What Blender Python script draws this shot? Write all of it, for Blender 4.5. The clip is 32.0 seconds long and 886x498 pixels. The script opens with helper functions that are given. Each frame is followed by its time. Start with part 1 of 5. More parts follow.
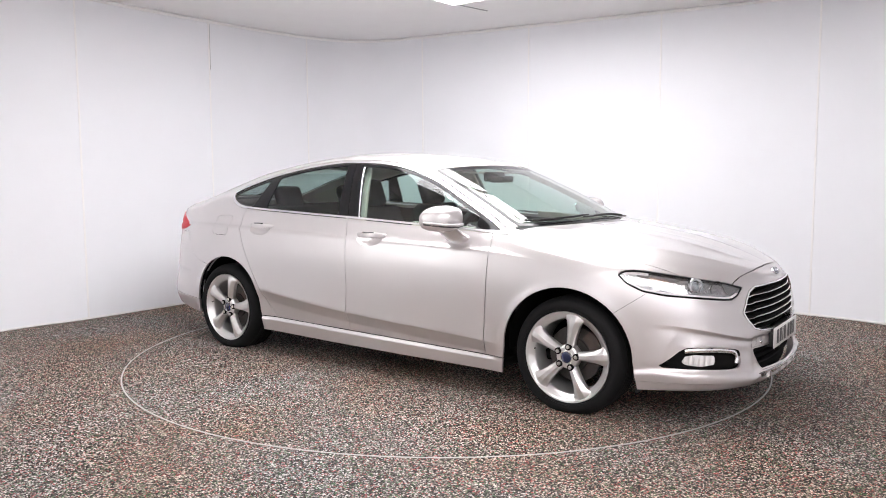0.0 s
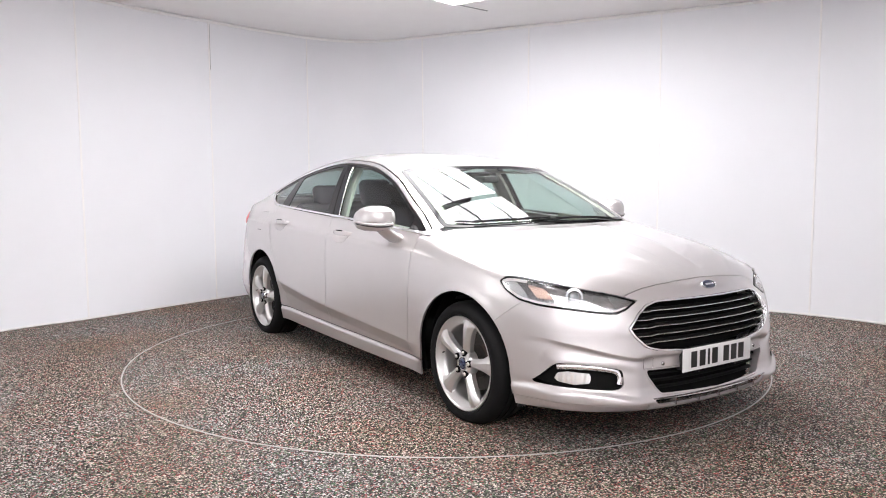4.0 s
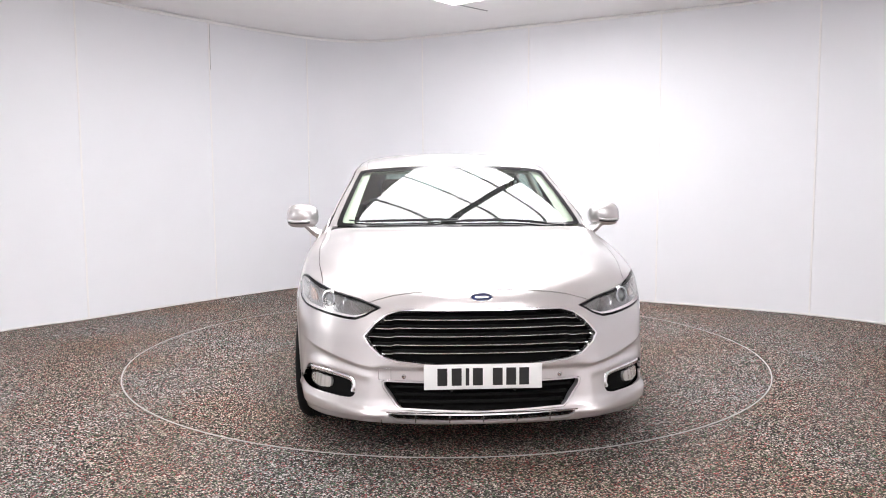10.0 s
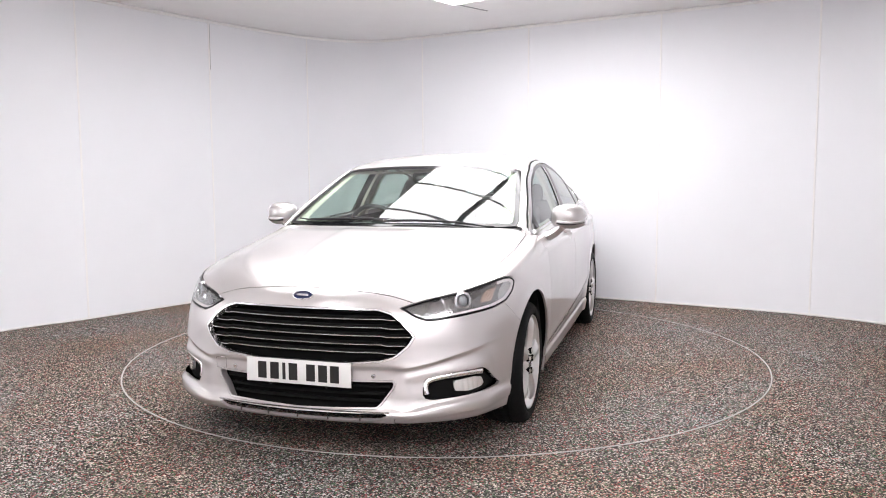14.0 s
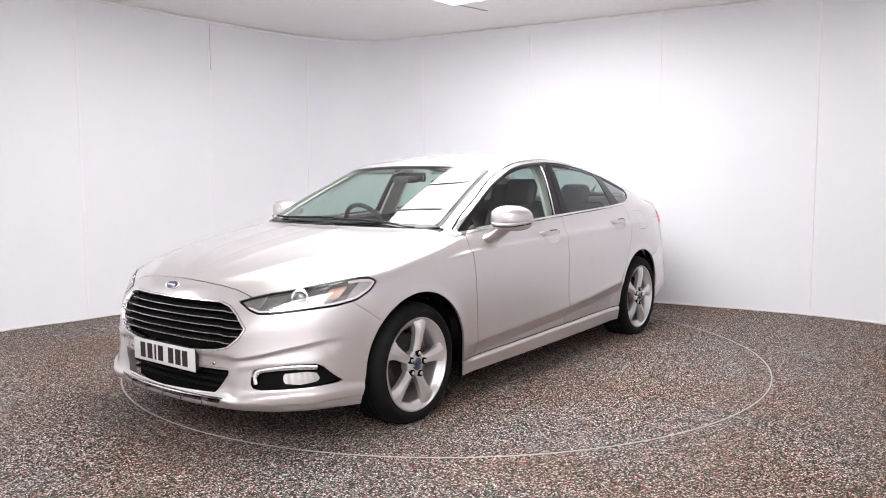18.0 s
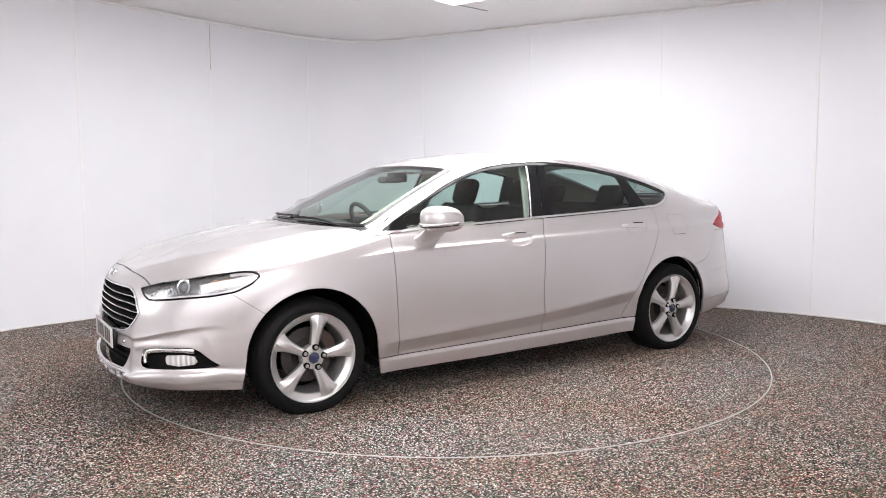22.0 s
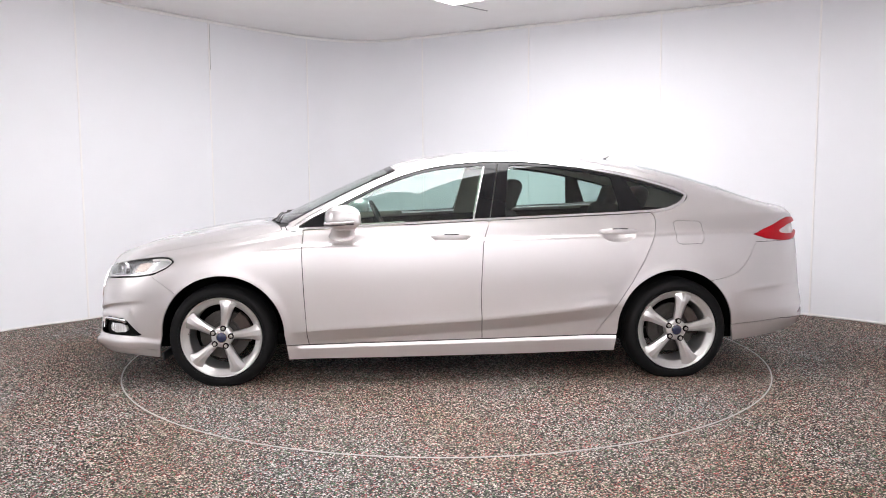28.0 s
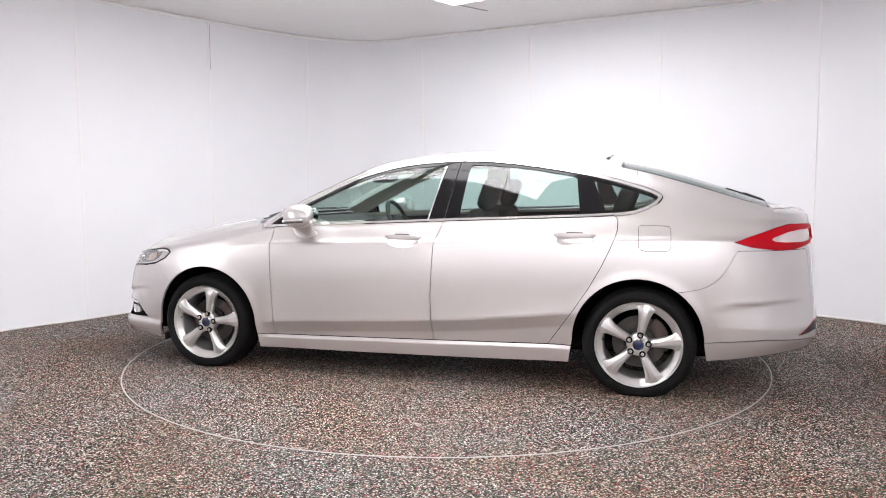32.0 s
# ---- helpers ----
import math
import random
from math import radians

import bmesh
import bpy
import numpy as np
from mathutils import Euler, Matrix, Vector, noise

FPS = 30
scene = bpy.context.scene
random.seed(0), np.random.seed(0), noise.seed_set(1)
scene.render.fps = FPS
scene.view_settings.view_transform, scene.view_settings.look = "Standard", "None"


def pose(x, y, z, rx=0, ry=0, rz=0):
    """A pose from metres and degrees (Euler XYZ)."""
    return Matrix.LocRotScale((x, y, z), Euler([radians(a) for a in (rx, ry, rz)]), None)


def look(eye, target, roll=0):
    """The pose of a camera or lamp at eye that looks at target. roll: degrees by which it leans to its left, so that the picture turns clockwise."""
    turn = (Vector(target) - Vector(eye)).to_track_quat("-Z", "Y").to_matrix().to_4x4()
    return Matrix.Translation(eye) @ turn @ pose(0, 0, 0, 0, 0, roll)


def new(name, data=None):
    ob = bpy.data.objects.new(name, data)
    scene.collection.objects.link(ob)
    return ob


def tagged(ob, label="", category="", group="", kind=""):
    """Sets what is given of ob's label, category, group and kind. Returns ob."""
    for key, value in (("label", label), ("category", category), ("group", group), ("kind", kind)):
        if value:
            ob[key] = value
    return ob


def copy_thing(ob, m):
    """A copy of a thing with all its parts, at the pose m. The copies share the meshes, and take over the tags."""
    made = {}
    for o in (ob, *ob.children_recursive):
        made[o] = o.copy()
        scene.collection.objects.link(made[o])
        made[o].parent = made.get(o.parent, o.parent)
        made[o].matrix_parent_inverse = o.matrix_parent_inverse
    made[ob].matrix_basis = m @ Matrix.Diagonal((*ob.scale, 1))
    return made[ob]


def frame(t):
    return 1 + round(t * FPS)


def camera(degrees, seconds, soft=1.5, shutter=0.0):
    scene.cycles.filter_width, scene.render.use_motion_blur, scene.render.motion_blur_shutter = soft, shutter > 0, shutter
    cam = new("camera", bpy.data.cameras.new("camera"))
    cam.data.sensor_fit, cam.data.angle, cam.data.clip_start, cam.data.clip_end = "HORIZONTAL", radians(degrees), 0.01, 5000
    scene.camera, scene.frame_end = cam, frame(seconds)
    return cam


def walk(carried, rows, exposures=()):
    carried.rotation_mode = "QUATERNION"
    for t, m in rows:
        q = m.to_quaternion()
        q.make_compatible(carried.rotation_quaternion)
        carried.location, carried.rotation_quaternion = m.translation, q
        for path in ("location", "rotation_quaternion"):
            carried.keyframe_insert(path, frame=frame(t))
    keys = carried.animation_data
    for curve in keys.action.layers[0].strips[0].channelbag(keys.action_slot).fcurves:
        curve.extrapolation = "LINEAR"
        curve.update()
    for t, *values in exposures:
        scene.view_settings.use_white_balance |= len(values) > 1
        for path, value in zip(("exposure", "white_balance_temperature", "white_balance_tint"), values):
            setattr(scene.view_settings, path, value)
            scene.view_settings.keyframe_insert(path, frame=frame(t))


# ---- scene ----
# ---- camera, and the turning of the table (degrees, second by second) ----
cam = camera(59.37, 32.0, soft=1.0)
EYE = Vector((0.0, -5.726, 1.294))
VIEW = look(EYE, EYE + Vector((-0.00334, 0.99559, -0.09375)), -0.25)
walk(cam, [(0, VIEW), (32, VIEW)])

TURN = [-36.09, -41.04, -45.99, -50.95, -55.93, -60.95, -66.0, -71.1, -76.21, -81.34, -86.48, -91.61, -96.74, -101.85, -106.95, -112.04,
        -117.11, -122.18, -127.23, -132.26, -137.26, -142.23, -147.15, -152.04, -156.9, -161.74, -166.57, -171.4, -176.24, -181.08, -185.93,
        -190.79, -195.64]

# ---- light: one large luminous ceiling, fill panels added out of view, and the dim white of the closed room ----
world = bpy.data.worlds.new("world")
scene.world = world
world.use_nodes = True
world.node_tree.nodes["Background"].inputs[0].default_value = (0.9, 0.92, 1.0, 1)
world.node_tree.nodes["Background"].inputs[1].default_value = 0.05
scene.view_settings.exposure = 0.0
GLOW = 10.0


# ---- materials ----
def mat(name, colour, rough=0.5, metal=0.0, coat=0.0, grain=0.0, grain_scale=40.0, bump=0.0, bump_scale=200.0, spec=0.5, rough_var=0.0):
    """A principled material with variation at two scales in colour and roughness, and fine relief."""
    m = bpy.data.materials.new(name)
    m.use_nodes = True
    nt = m.node_tree
    b = nt.nodes["Principled BSDF"]
    b.inputs["Base Color"].default_value = (*colour, 1)
    b.inputs["Roughness"].default_value = rough
    b.inputs["Metallic"].default_value = metal
    b.inputs["Coat Weight"].default_value = coat
    b.inputs["Coat Roughness"].default_value = 0.03
    b.inputs["Specular IOR Level"].default_value = spec
    if grain or bump or rough_var:
        co = nt.nodes.new("ShaderNodeTexCoord")
    if grain or rough_var:
        n1 = nt.nodes.new("ShaderNodeTexNoise")
        n1.inputs["Scale"].default_value = grain_scale
        n1.inputs["Detail"].default_value = 6
        nt.links.new(co.outputs["Object"], n1.inputs["Vector"])
        n2 = nt.nodes.new("ShaderNodeTexNoise")
        n2.inputs["Scale"].default_value = grain_scale / 14
        nt.links.new(co.outputs["Object"], n2.inputs["Vector"])
        mx = nt.nodes.new("ShaderNodeMath")
        mx.operation = "ADD"
        nt.links.new(n1.outputs["Fac"], mx.inputs[0])
        nt.links.new(n2.outputs["Fac"], mx.inputs[1])
    if grain:
        mr = nt.nodes.new("ShaderNodeMapRange")
        mr.inputs["From Min"].default_value, mr.inputs["From Max"].default_value = 0.6, 1.4
        mr.inputs["To Min"].default_value, mr.inputs["To Max"].default_value = 1 - grain, 1 + grain
        nt.links.new(mx.outputs[0], mr.inputs["Value"])
        mul = nt.nodes.new("ShaderNodeVectorMath")
        mul.operation = "SCALE"
        mul.inputs[0].default_value = colour
        nt.links.new(mr.outputs[0], mul.inputs["Scale"])
        nt.links.new(mul.outputs[0], b.inputs["Base Color"])
    if rough_var:
        rr = nt.nodes.new("ShaderNodeMapRange")
        rr.inputs["From Min"].default_value, rr.inputs["From Max"].default_value = 0.6, 1.4
        rr.inputs["To Min"].default_value, rr.inputs["To Max"].default_value = rough - rough_var, rough + rough_var
        nt.links.new(mx.outputs[0], rr.inputs["Value"])
        nt.links.new(rr.outputs[0], b.inputs["Roughness"])
    if bump:
        n3 = nt.nodes.new("ShaderNodeTexNoise")
        n3.inputs["Scale"].default_value = bump_scale
        n3.inputs["Detail"].default_value = 4
        nt.links.new(co.outputs["Object"], n3.inputs["Vector"])
        bp = nt.nodes.new("ShaderNodeBump")
        bp.inputs["Strength"].default_value = bump
        bp.inputs["Distance"].default_value = 0.002
        nt.links.new(n3.outputs["Fac"], bp.inputs["Height"])
        nt.links.new(bp.outputs[0], b.inputs["Normal"])
    return m


def glass_mat(name, tint, gloss_min=0.0, rough=0.0):
    """Thin tinted glass: clear straight through, with a mirror share that grows at a slant."""
    m = bpy.data.materials.new(name)
    m.use_nodes = True
    nt = m.node_tree
    nt.nodes.remove(nt.nodes["Principled BSDF"])
    tr = nt.nodes.new("ShaderNodeBsdfTransparent")
    tr.inputs[0].default_value = (*tint, 1)
    gl = nt.nodes.new("ShaderNodeBsdfGlossy")
    gl.inputs["Roughness"].default_value = rough
    gl.inputs["Color"].default_value = (1, 1, 1, 1)
    fr = nt.nodes.new("ShaderNodeLayerWeight")
    fr.inputs[0].default_value = 0.5
    pw = nt.nodes.new("ShaderNodeMath")
    pw.operation = "POWER"
    pw.inputs[1].default_value = 5.0
    nt.links.new(fr.outputs["Facing"], pw.inputs[0])
    ad = nt.nodes.new("ShaderNodeMath")
    ad.operation = "MULTIPLY_ADD"
    ad.inputs[1].default_value = 0.94 - gloss_min
    ad.inputs[2].default_value = 0.043 + gloss_min
    nt.links.new(pw.outputs[0], ad.inputs[0])
    mx = nt.nodes.new("ShaderNodeMixShader")
    nt.links.new(ad.outputs[0], mx.inputs[0])
    nt.links.new(tr.outputs[0], mx.inputs[1])
    nt.links.new(gl.outputs[0], mx.inputs[2])
    nt.links.new(mx.outputs[0], nt.nodes["Material Output"].inputs[0])
    return m


def glow_mat(name, colour, strength):
    m = bpy.data.materials.new(name)
    m.use_nodes = True
    nt = m.node_tree
    nt.nodes.remove(nt.nodes["Principled BSDF"])
    e = nt.nodes.new("ShaderNodeEmission")
    e.inputs[0].default_value = (*colour, 1)
    e.inputs[1].default_value = strength
    nt.links.new(e.outputs[0], nt.nodes["Material Output"].inputs[0])
    return m


def fluted_mat(name, colour, rough, metal, period, depth, glint=0.0):
    """A ribbed lamp reflector: fine upright flutes in the relief."""
    m = mat(name, colour, rough, metal, coat=1.0)
    nt = m.node_tree
    b = nt.nodes["Principled BSDF"]
    co = nt.nodes.new("ShaderNodeTexCoord")
    wv = nt.nodes.new("ShaderNodeTexWave")
    wv.inputs["Scale"].default_value = 2 * math.pi / 20 / period
    wv.inputs["Distortion"].default_value = 1.2
    wv.inputs["Detail"].default_value = 3
    nt.links.new(co.outputs["Object"], wv.inputs["Vector"])
    bp = nt.nodes.new("ShaderNodeBump")
    bp.inputs["Strength"].default_value = 1.0
    bp.inputs["Distance"].default_value = depth
    nt.links.new(wv.outputs["Fac"], bp.inputs["Height"])
    nt.links.new(bp.outputs[0], b.inputs["Normal"])
    return m


def carpet_mat():
    """Speckled resin-bound floor: close-packed chips of grey, cream, brown, green and rose on a dark ground."""
    m = bpy.data.materials.new("speckled_floor")
    m.use_nodes = True
    nt = m.node_tree
    b = nt.nodes["Principled BSDF"]
    co = nt.nodes.new("ShaderNodeTexCoord")
    vo = nt.nodes.new("ShaderNodeTexVoronoi")
    vo.inputs["Scale"].default_value = CHIP
    nt.links.new(co.outputs["Object"], vo.inputs["Vector"])
    sep = nt.nodes.new("ShaderNodeSeparateColor")
    nt.links.new(vo.outputs["Color"], sep.inputs[0])
    ramp = nt.nodes.new("ShaderNodeValToRGB")
    ramp.color_ramp.interpolation = "CONSTANT"
    stops = [(0.0, (0.010, 0.009, 0.009)), (0.30, (0.024, 0.021, 0.020)), (0.46, (0.075, 0.064, 0.056)), (0.56, (0.155, 0.148, 0.141)), (0.64, (0.068, 0.168, 0.076)),
             (0.70, (0.38, 0.095, 0.097)), (0.76, (0.32, 0.302, 0.285)), (0.89, (0.64, 0.623, 0.617))]
    cr = ramp.color_ramp
    cr.elements[0].position, cr.elements[0].color = stops[0][0], (*stops[0][1], 1)
    cr.elements[1].position, cr.elements[1].color = stops[1][0], (*stops[1][1], 1)
    for p, c in stops[2:]:
        cr.elements.new(p).color = (*c, 1)
    nt.links.new(sep.outputs[0], ramp.inputs[0])
    # wide, faint patches of brown dirt
    n = nt.nodes.new("ShaderNodeTexNoise")
    n.inputs["Scale"].default_value = 0.9
    n.inputs["Detail"].default_value = 5
    nt.links.new(co.outputs["Object"], n.inputs["Vector"])
    mr = nt.nodes.new("ShaderNodeMapRange")
    mr.inputs["From Min"].default_value, mr.inputs["From Max"].default_value = 0.34, 0.70
    nt.links.new(n.outputs["Fac"], mr.inputs["Value"])
    mix = nt.nodes.new("ShaderNodeMix")
    mix.data_type, mix.blend_type = "RGBA", "MULTIPLY"
    mix.inputs["B"].default_value = (1.0, 0.76, 0.58, 1)
    nt.links.new(mr.outputs[0], mix.inputs["Factor"])
    nt.links.new(ramp.outputs[0], mix.inputs["A"])
    nt.links.new(mix.outputs["Result"], b.inputs["Base Color"])
    b.inputs["Roughness"].default_value = 0.7
    b.inputs["Specular IOR Level"].default_value = 0.25
    bp = nt.nodes.new("ShaderNodeBump")
    bp.inputs["Strength"].default_value = 1.0
    bp.inputs["Distance"].default_value = 0.003
    nt.links.new(vo.outputs["Distance"], bp.inputs["Height"])
    bp.invert = True
    nt.links.new(bp.outputs[0], b.inputs["Normal"])
    return m


def paint_mat():
    """Silver metallic paint: fine flakes under a clear coat."""
    m = mat("silver_paint", (0.660, 0.632, 0.632), rough=0.36, metal=0.78, coat=1.0)
    nt = m.node_tree
    b = nt.nodes["Principled BSDF"]
    b.inputs["Coat Roughness"].default_value = 0.045
    co = nt.nodes.new("ShaderNodeTexCoord")
    vo = nt.nodes.new("ShaderNodeTexVoronoi")
    vo.inputs["Scale"].default_value = 900
    nt.links.new(co.outputs["Object"], vo.inputs["Vector"])
    bp = nt.nodes.new("ShaderNodeBump")
    bp.inputs["Strength"].default_value = 0.06
    bp.inputs["Distance"].default_value = 0.0004
    nt.links.new(vo.outputs["Color"], bp.inputs["Height"])
    nt.links.new(bp.outputs[0], b.inputs["Normal"])
    n = nt.nodes.new("ShaderNodeTexNoise")
    n.inputs["Scale"].default_value = 5
    n.inputs["Detail"].default_value = 8
    nt.links.new(co.outputs["Object"], n.inputs["Vector"])
    mr = nt.nodes.new("ShaderNodeMapRange")
    mr.inputs["From Min"].default_value, mr.inputs["From Max"].default_value = 0.35, 0.65
    mr.inputs["To Min"].default_value, mr.inputs["To Max"].default_value = 0.35, 0.41
    nt.links.new(n.outputs["Fac"], mr.inputs["Value"])
    nt.links.new(mr.outputs[0], b.inputs["Roughness"])
    return m


CHIP = 165.0
FLOOR = carpet_mat()
WALL = mat("white_wall_panel", (0.830, 0.838, 0.874), rough=0.45, grain=0.015, grain_scale=3.0, bump=0.04, bump_scale=60)
CEILING = mat("ceiling_white", (0.90, 0.89, 0.89), rough=0.7, grain=0.02, grain_scale=5.0, bump=0.06, bump_scale=90)
STRIP = mat("joint_strip_white", (0.88, 0.87, 0.87), rough=0.35, grain=0.03, grain_scale=10)
SEAM = mat("seam_shadow", (0.22, 0.21, 0.21), rough=0.8)
BAR = mat("light_bar_grey", (0.50, 0.50, 0.51), rough=0.5)
PANEL_GLOW = glow_mat("luminous_sheet", (1.0, 0.975, 0.99), GLOW)
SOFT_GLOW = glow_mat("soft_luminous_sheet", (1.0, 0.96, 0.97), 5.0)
# glow of the fill panels added out of view
NEAR_FILL = glow_mat("near_fill_sheet", (1.0, 0.96, 0.97), 8.0)
PALE_FILL = glow_mat("pale_fill_sheet", (1.0, 0.985, 0.985), 3.6)
RING = mat("table_edge_metal", (0.42, 0.41, 0.40), rough=0.4, metal=0.3, grain=0.12, grain_scale=30)
PAINT = paint_mat()
BLACK = mat("black_plastic", (0.012, 0.012, 0.013), rough=0.5, grain=0.2, grain_scale=60, bump=0.1, bump_scale=400)
GLOSS_BLACK = mat("gloss_black", (0.008, 0.008, 0.009), rough=0.10, spec=0.3)
# near-black that stands in for shade in gaps and recesses; also on underside parts
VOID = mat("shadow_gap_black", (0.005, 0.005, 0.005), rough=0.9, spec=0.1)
RUBBER = mat("tyre_rubber", (0.006, 0.006, 0.0065), rough=0.72, spec=0.2, grain=0.25, grain_scale=25, bump=0.15, bump_scale=500, rough_var=0.1)
CHROME = mat("chrome", (0.82, 0.82, 0.83), rough=0.08, metal=1.0)
SATIN = mat("satin_chrome", (0.66, 0.66, 0.67), rough=0.22, metal=1.0)
ALLOY = mat("alloy_silver", (0.70, 0.69, 0.685), rough=0.28, metal=0.75, coat=0.6, grain=0.03, grain_scale=30)
DISC = mat("brake_disc_steel", (0.07, 0.064, 0.06), rough=0.5, metal=0.6, grain=0.25, grain_scale=40)
IRON = mat("brown_iron", (0.07, 0.05, 0.042), rough=0.7, grain=0.3, grain_scale=30)
GLASS = glass_mat("tinted_glass", (0.66, 0.80, 0.76), 0.02)
SCREEN = glass_mat("windscreen_glass", (0.74, 0.86, 0.80), 0.04)
REAR_GLASS = glass_mat("rear_tinted_glass", (0.50, 0.60, 0.58), 0.03)
CLEAR = glass_mat("clear_lens", (0.93, 0.95, 0.96), 0.03)
RED_LENS = mat("red_lamp_lens", (0.52, 0.004, 0.014), rough=0.3, coat=0.0, spec=0.15, grain=0.12, grain_scale=60)
WHITE_LENS = mat("white_lamp_lens", (0.82, 0.76, 0.76), rough=0.12, coat=1.0, grain=0.05, grain_scale=60)
AMBER = fluted_mat("amber_tinted_reflector", (0.70, 0.50, 0.41), 0.2, 0.7, 0.010, 0.0012)
BULB = mat("lamp_reflector", (0.88, 0.88, 0.89), rough=0.12, metal=1.0, bump=0.4, bump_scale=120)
PLATE_W = mat("plate_white", (0.78, 0.78, 0.77), rough=0.35, coat=0.6, grain=0.02, grain_scale=60)
INK = mat("plate_ink", (0.012, 0.012, 0.012), rough=0.4)
BADGE = mat("badge_dark_blue", (0.012, 0.02, 0.07), rough=0.12, coat=1.0)
FABRIC = mat("dark_grey_seat_cloth", (0.028, 0.028, 0.031), rough=0.9, grain=0.25, grain_scale=120, bump=0.3, bump_scale=700)
TRIM = mat("dark_interior_trim", (0.025, 0.025, 0.027), rough=0.55, grain=0.15, grain_scale=60, bump=0.2, bump_scale=500)
CREAM = mat("cream_headlining", (0.56, 0.54, 0.47), rough=0.9, grain=0.06, grain_scale=80, bump=0.15, bump_scale=500)


# ---- mesh helpers ----
def mesh_from(name, verts, faces, smooth=True):
    me = bpy.data.meshes.new(name)
    me.from_pydata([tuple(map(float, v)) for v in verts], [], [tuple(f) for f in faces])
    me.update()
    if smooth:
        me.polygons.foreach_set("use_smooth", [True] * len(me.polygons))
    return me


def part(name, data, material, parent=None, label=""):
    """Links a bmesh or a mesh as one mesh object under a thing or a part."""
    if isinstance(data, bmesh.types.BMesh):
        me = bpy.data.meshes.new(name)
        data.to_mesh(me)
        data.free()
    else:
        me = data
    if not me.materials:
        me.materials.append(material)
    ob = new(name, me)
    ob.parent = parent
    if label:
        ob["label"] = label
    return ob


def empty(name, parent=None):
    ob = new(name)
    ob.empty_display_size = 0.2
    ob.parent = parent
    return ob


def shade(bm, angle=35):
    """Smooth faces, with sharp edges past the angle."""
    for f in bm.faces:
        f.smooth = True
    for e in bm.edges:
        if len(e.link_faces) == 2 and e.calc_face_angle(0) > radians(angle):
            e.smooth = False
    return bm


def box_bm(sx, sy, sz, at=(0, 0, 0), bevel=0.0, seg=2, turn=None):
    """A block with rounded edges."""
    bm = bmesh.new()
    bmesh.ops.create_cube(bm, size=1.0)
    bmesh.ops.scale(bm, vec=(sx, sy, sz), verts=bm.verts)
    if bevel:
        bmesh.ops.bevel(bm, geom=list(bm.edges), offset=bevel, segments=seg, affect="EDGES", profile=0.5)
    if turn is not None:
        bmesh.ops.transform(bm, matrix=turn, verts=bm.verts)
    bmesh.ops.translate(bm, vec=at, verts=bm.verts)
    return shade(bm)


def lathe(profile, steps=64, axis="y"):
    """A body of revolution from (radius, height) pairs, round the y axis."""
    verts, faces = [], []
    n = len(profile)
    for i in range(steps):
        a = 2 * math.pi * i / steps
        for r, h in profile:
            verts.append((r * math.cos(a), h, r * math.sin(a)))
    for i in range(steps):
        j = (i + 1) % steps
        for k in range(n - 1):
            faces.append((i * n + k, i * n + k + 1, j * n + k + 1, j * n + k))
    bm = bmesh.new()
    vs = [bm.verts.new(v) for v in verts]
    for f in faces:
        try:
            bm.faces.new([vs[k] for k in f])
        except ValueError:
            pass
    bmesh.ops.remove_doubles(bm, verts=bm.verts, dist=1e-5)
    bmesh.ops.recalc_face_normals(bm, faces=bm.faces)
    return shade(bm, 40)


def tube(points, radius, sides=10, closed=False):
    """A round rod along points."""
    pts = [Vector(p) for p in points]
    bm = bmesh.new()
    rings = []
    n = len(pts)
    up = Vector((0, 0, 1))
    for i, p in enumerate(pts):
        a = pts[(i - 1) % n] if closed or i > 0 else p
        b = pts[(i + 1) % n] if closed or i < n - 1 else p
        d = (b - a).normalized()
        s = d.cross(up)
        if s.length < 1e-3:
            s = d.cross(Vector((1, 0, 0)))
        s.normalize()
        w = s.cross(d)
        rings.append([bm.verts.new(p + radius * (math.cos(2 * math.pi * k / sides) * s + math.sin(2 * math.pi * k / sides) * w)) for k in range(sides)])
    m = n if closed else n - 1
    for i in range(m):
        r0, r1 = rings[i], rings[(i + 1) % n]
        for k in range(sides):
            bm.faces.new((r0[k], r0[(k + 1) % sides], r1[(k + 1) % sides], r1[k]))
    if not closed:
        bm.faces.new(rings[0][::-1])
        bm.faces.new(rings[-1])
    bmesh.ops.recalc_face_normals(bm, faces=bm.faces)
    return shade(bm, 50)


def prism(outline, depth, bevel=0.0, at=None):
    """A flat outline in x and z, thickened along y, with rounded edges; at places it."""
    bm = bmesh.new()
    f = bm.faces.new([bm.verts.new((x, 0, z)) for x, z in outline])
    r = bmesh.ops.extrude_face_region(bm, geom=[f])
    bmesh.ops.translate(bm, vec=(0, depth, 0), verts=[v for v in r["geom"] if isinstance(v, bmesh.types.BMVert)])
    bmesh.ops.recalc_face_normals(bm, faces=bm.faces)
    if bevel:
        bmesh.ops.bevel(bm, geom=list(bm.edges), offset=bevel, segments=2, affect="EDGES", profile=0.5)
    if at is not None:
        bmesh.ops.transform(bm, matrix=at, verts=bm.verts)
    return shade(bm)


def loft(rings, closed=True, caps=True):
    """A skin through equal rings of points."""
    bm = bmesh.new()
    rows = [[bm.verts.new(p) for p in r] for r in rings]
    n = len(rows[0])
    for a, b in zip(rows, rows[1:]):
        for k in range(n if closed else n - 1):
            bm.faces.new((a[k], a[(k + 1) % n], b[(k + 1) % n], b[k]))
    if caps:
        bm.faces.new(rows[0][::-1])
        bm.faces.new(rows[-1])
    bmesh.ops.recalc_face_normals(bm, faces=bm.faces)
    return shade(bm, 45)


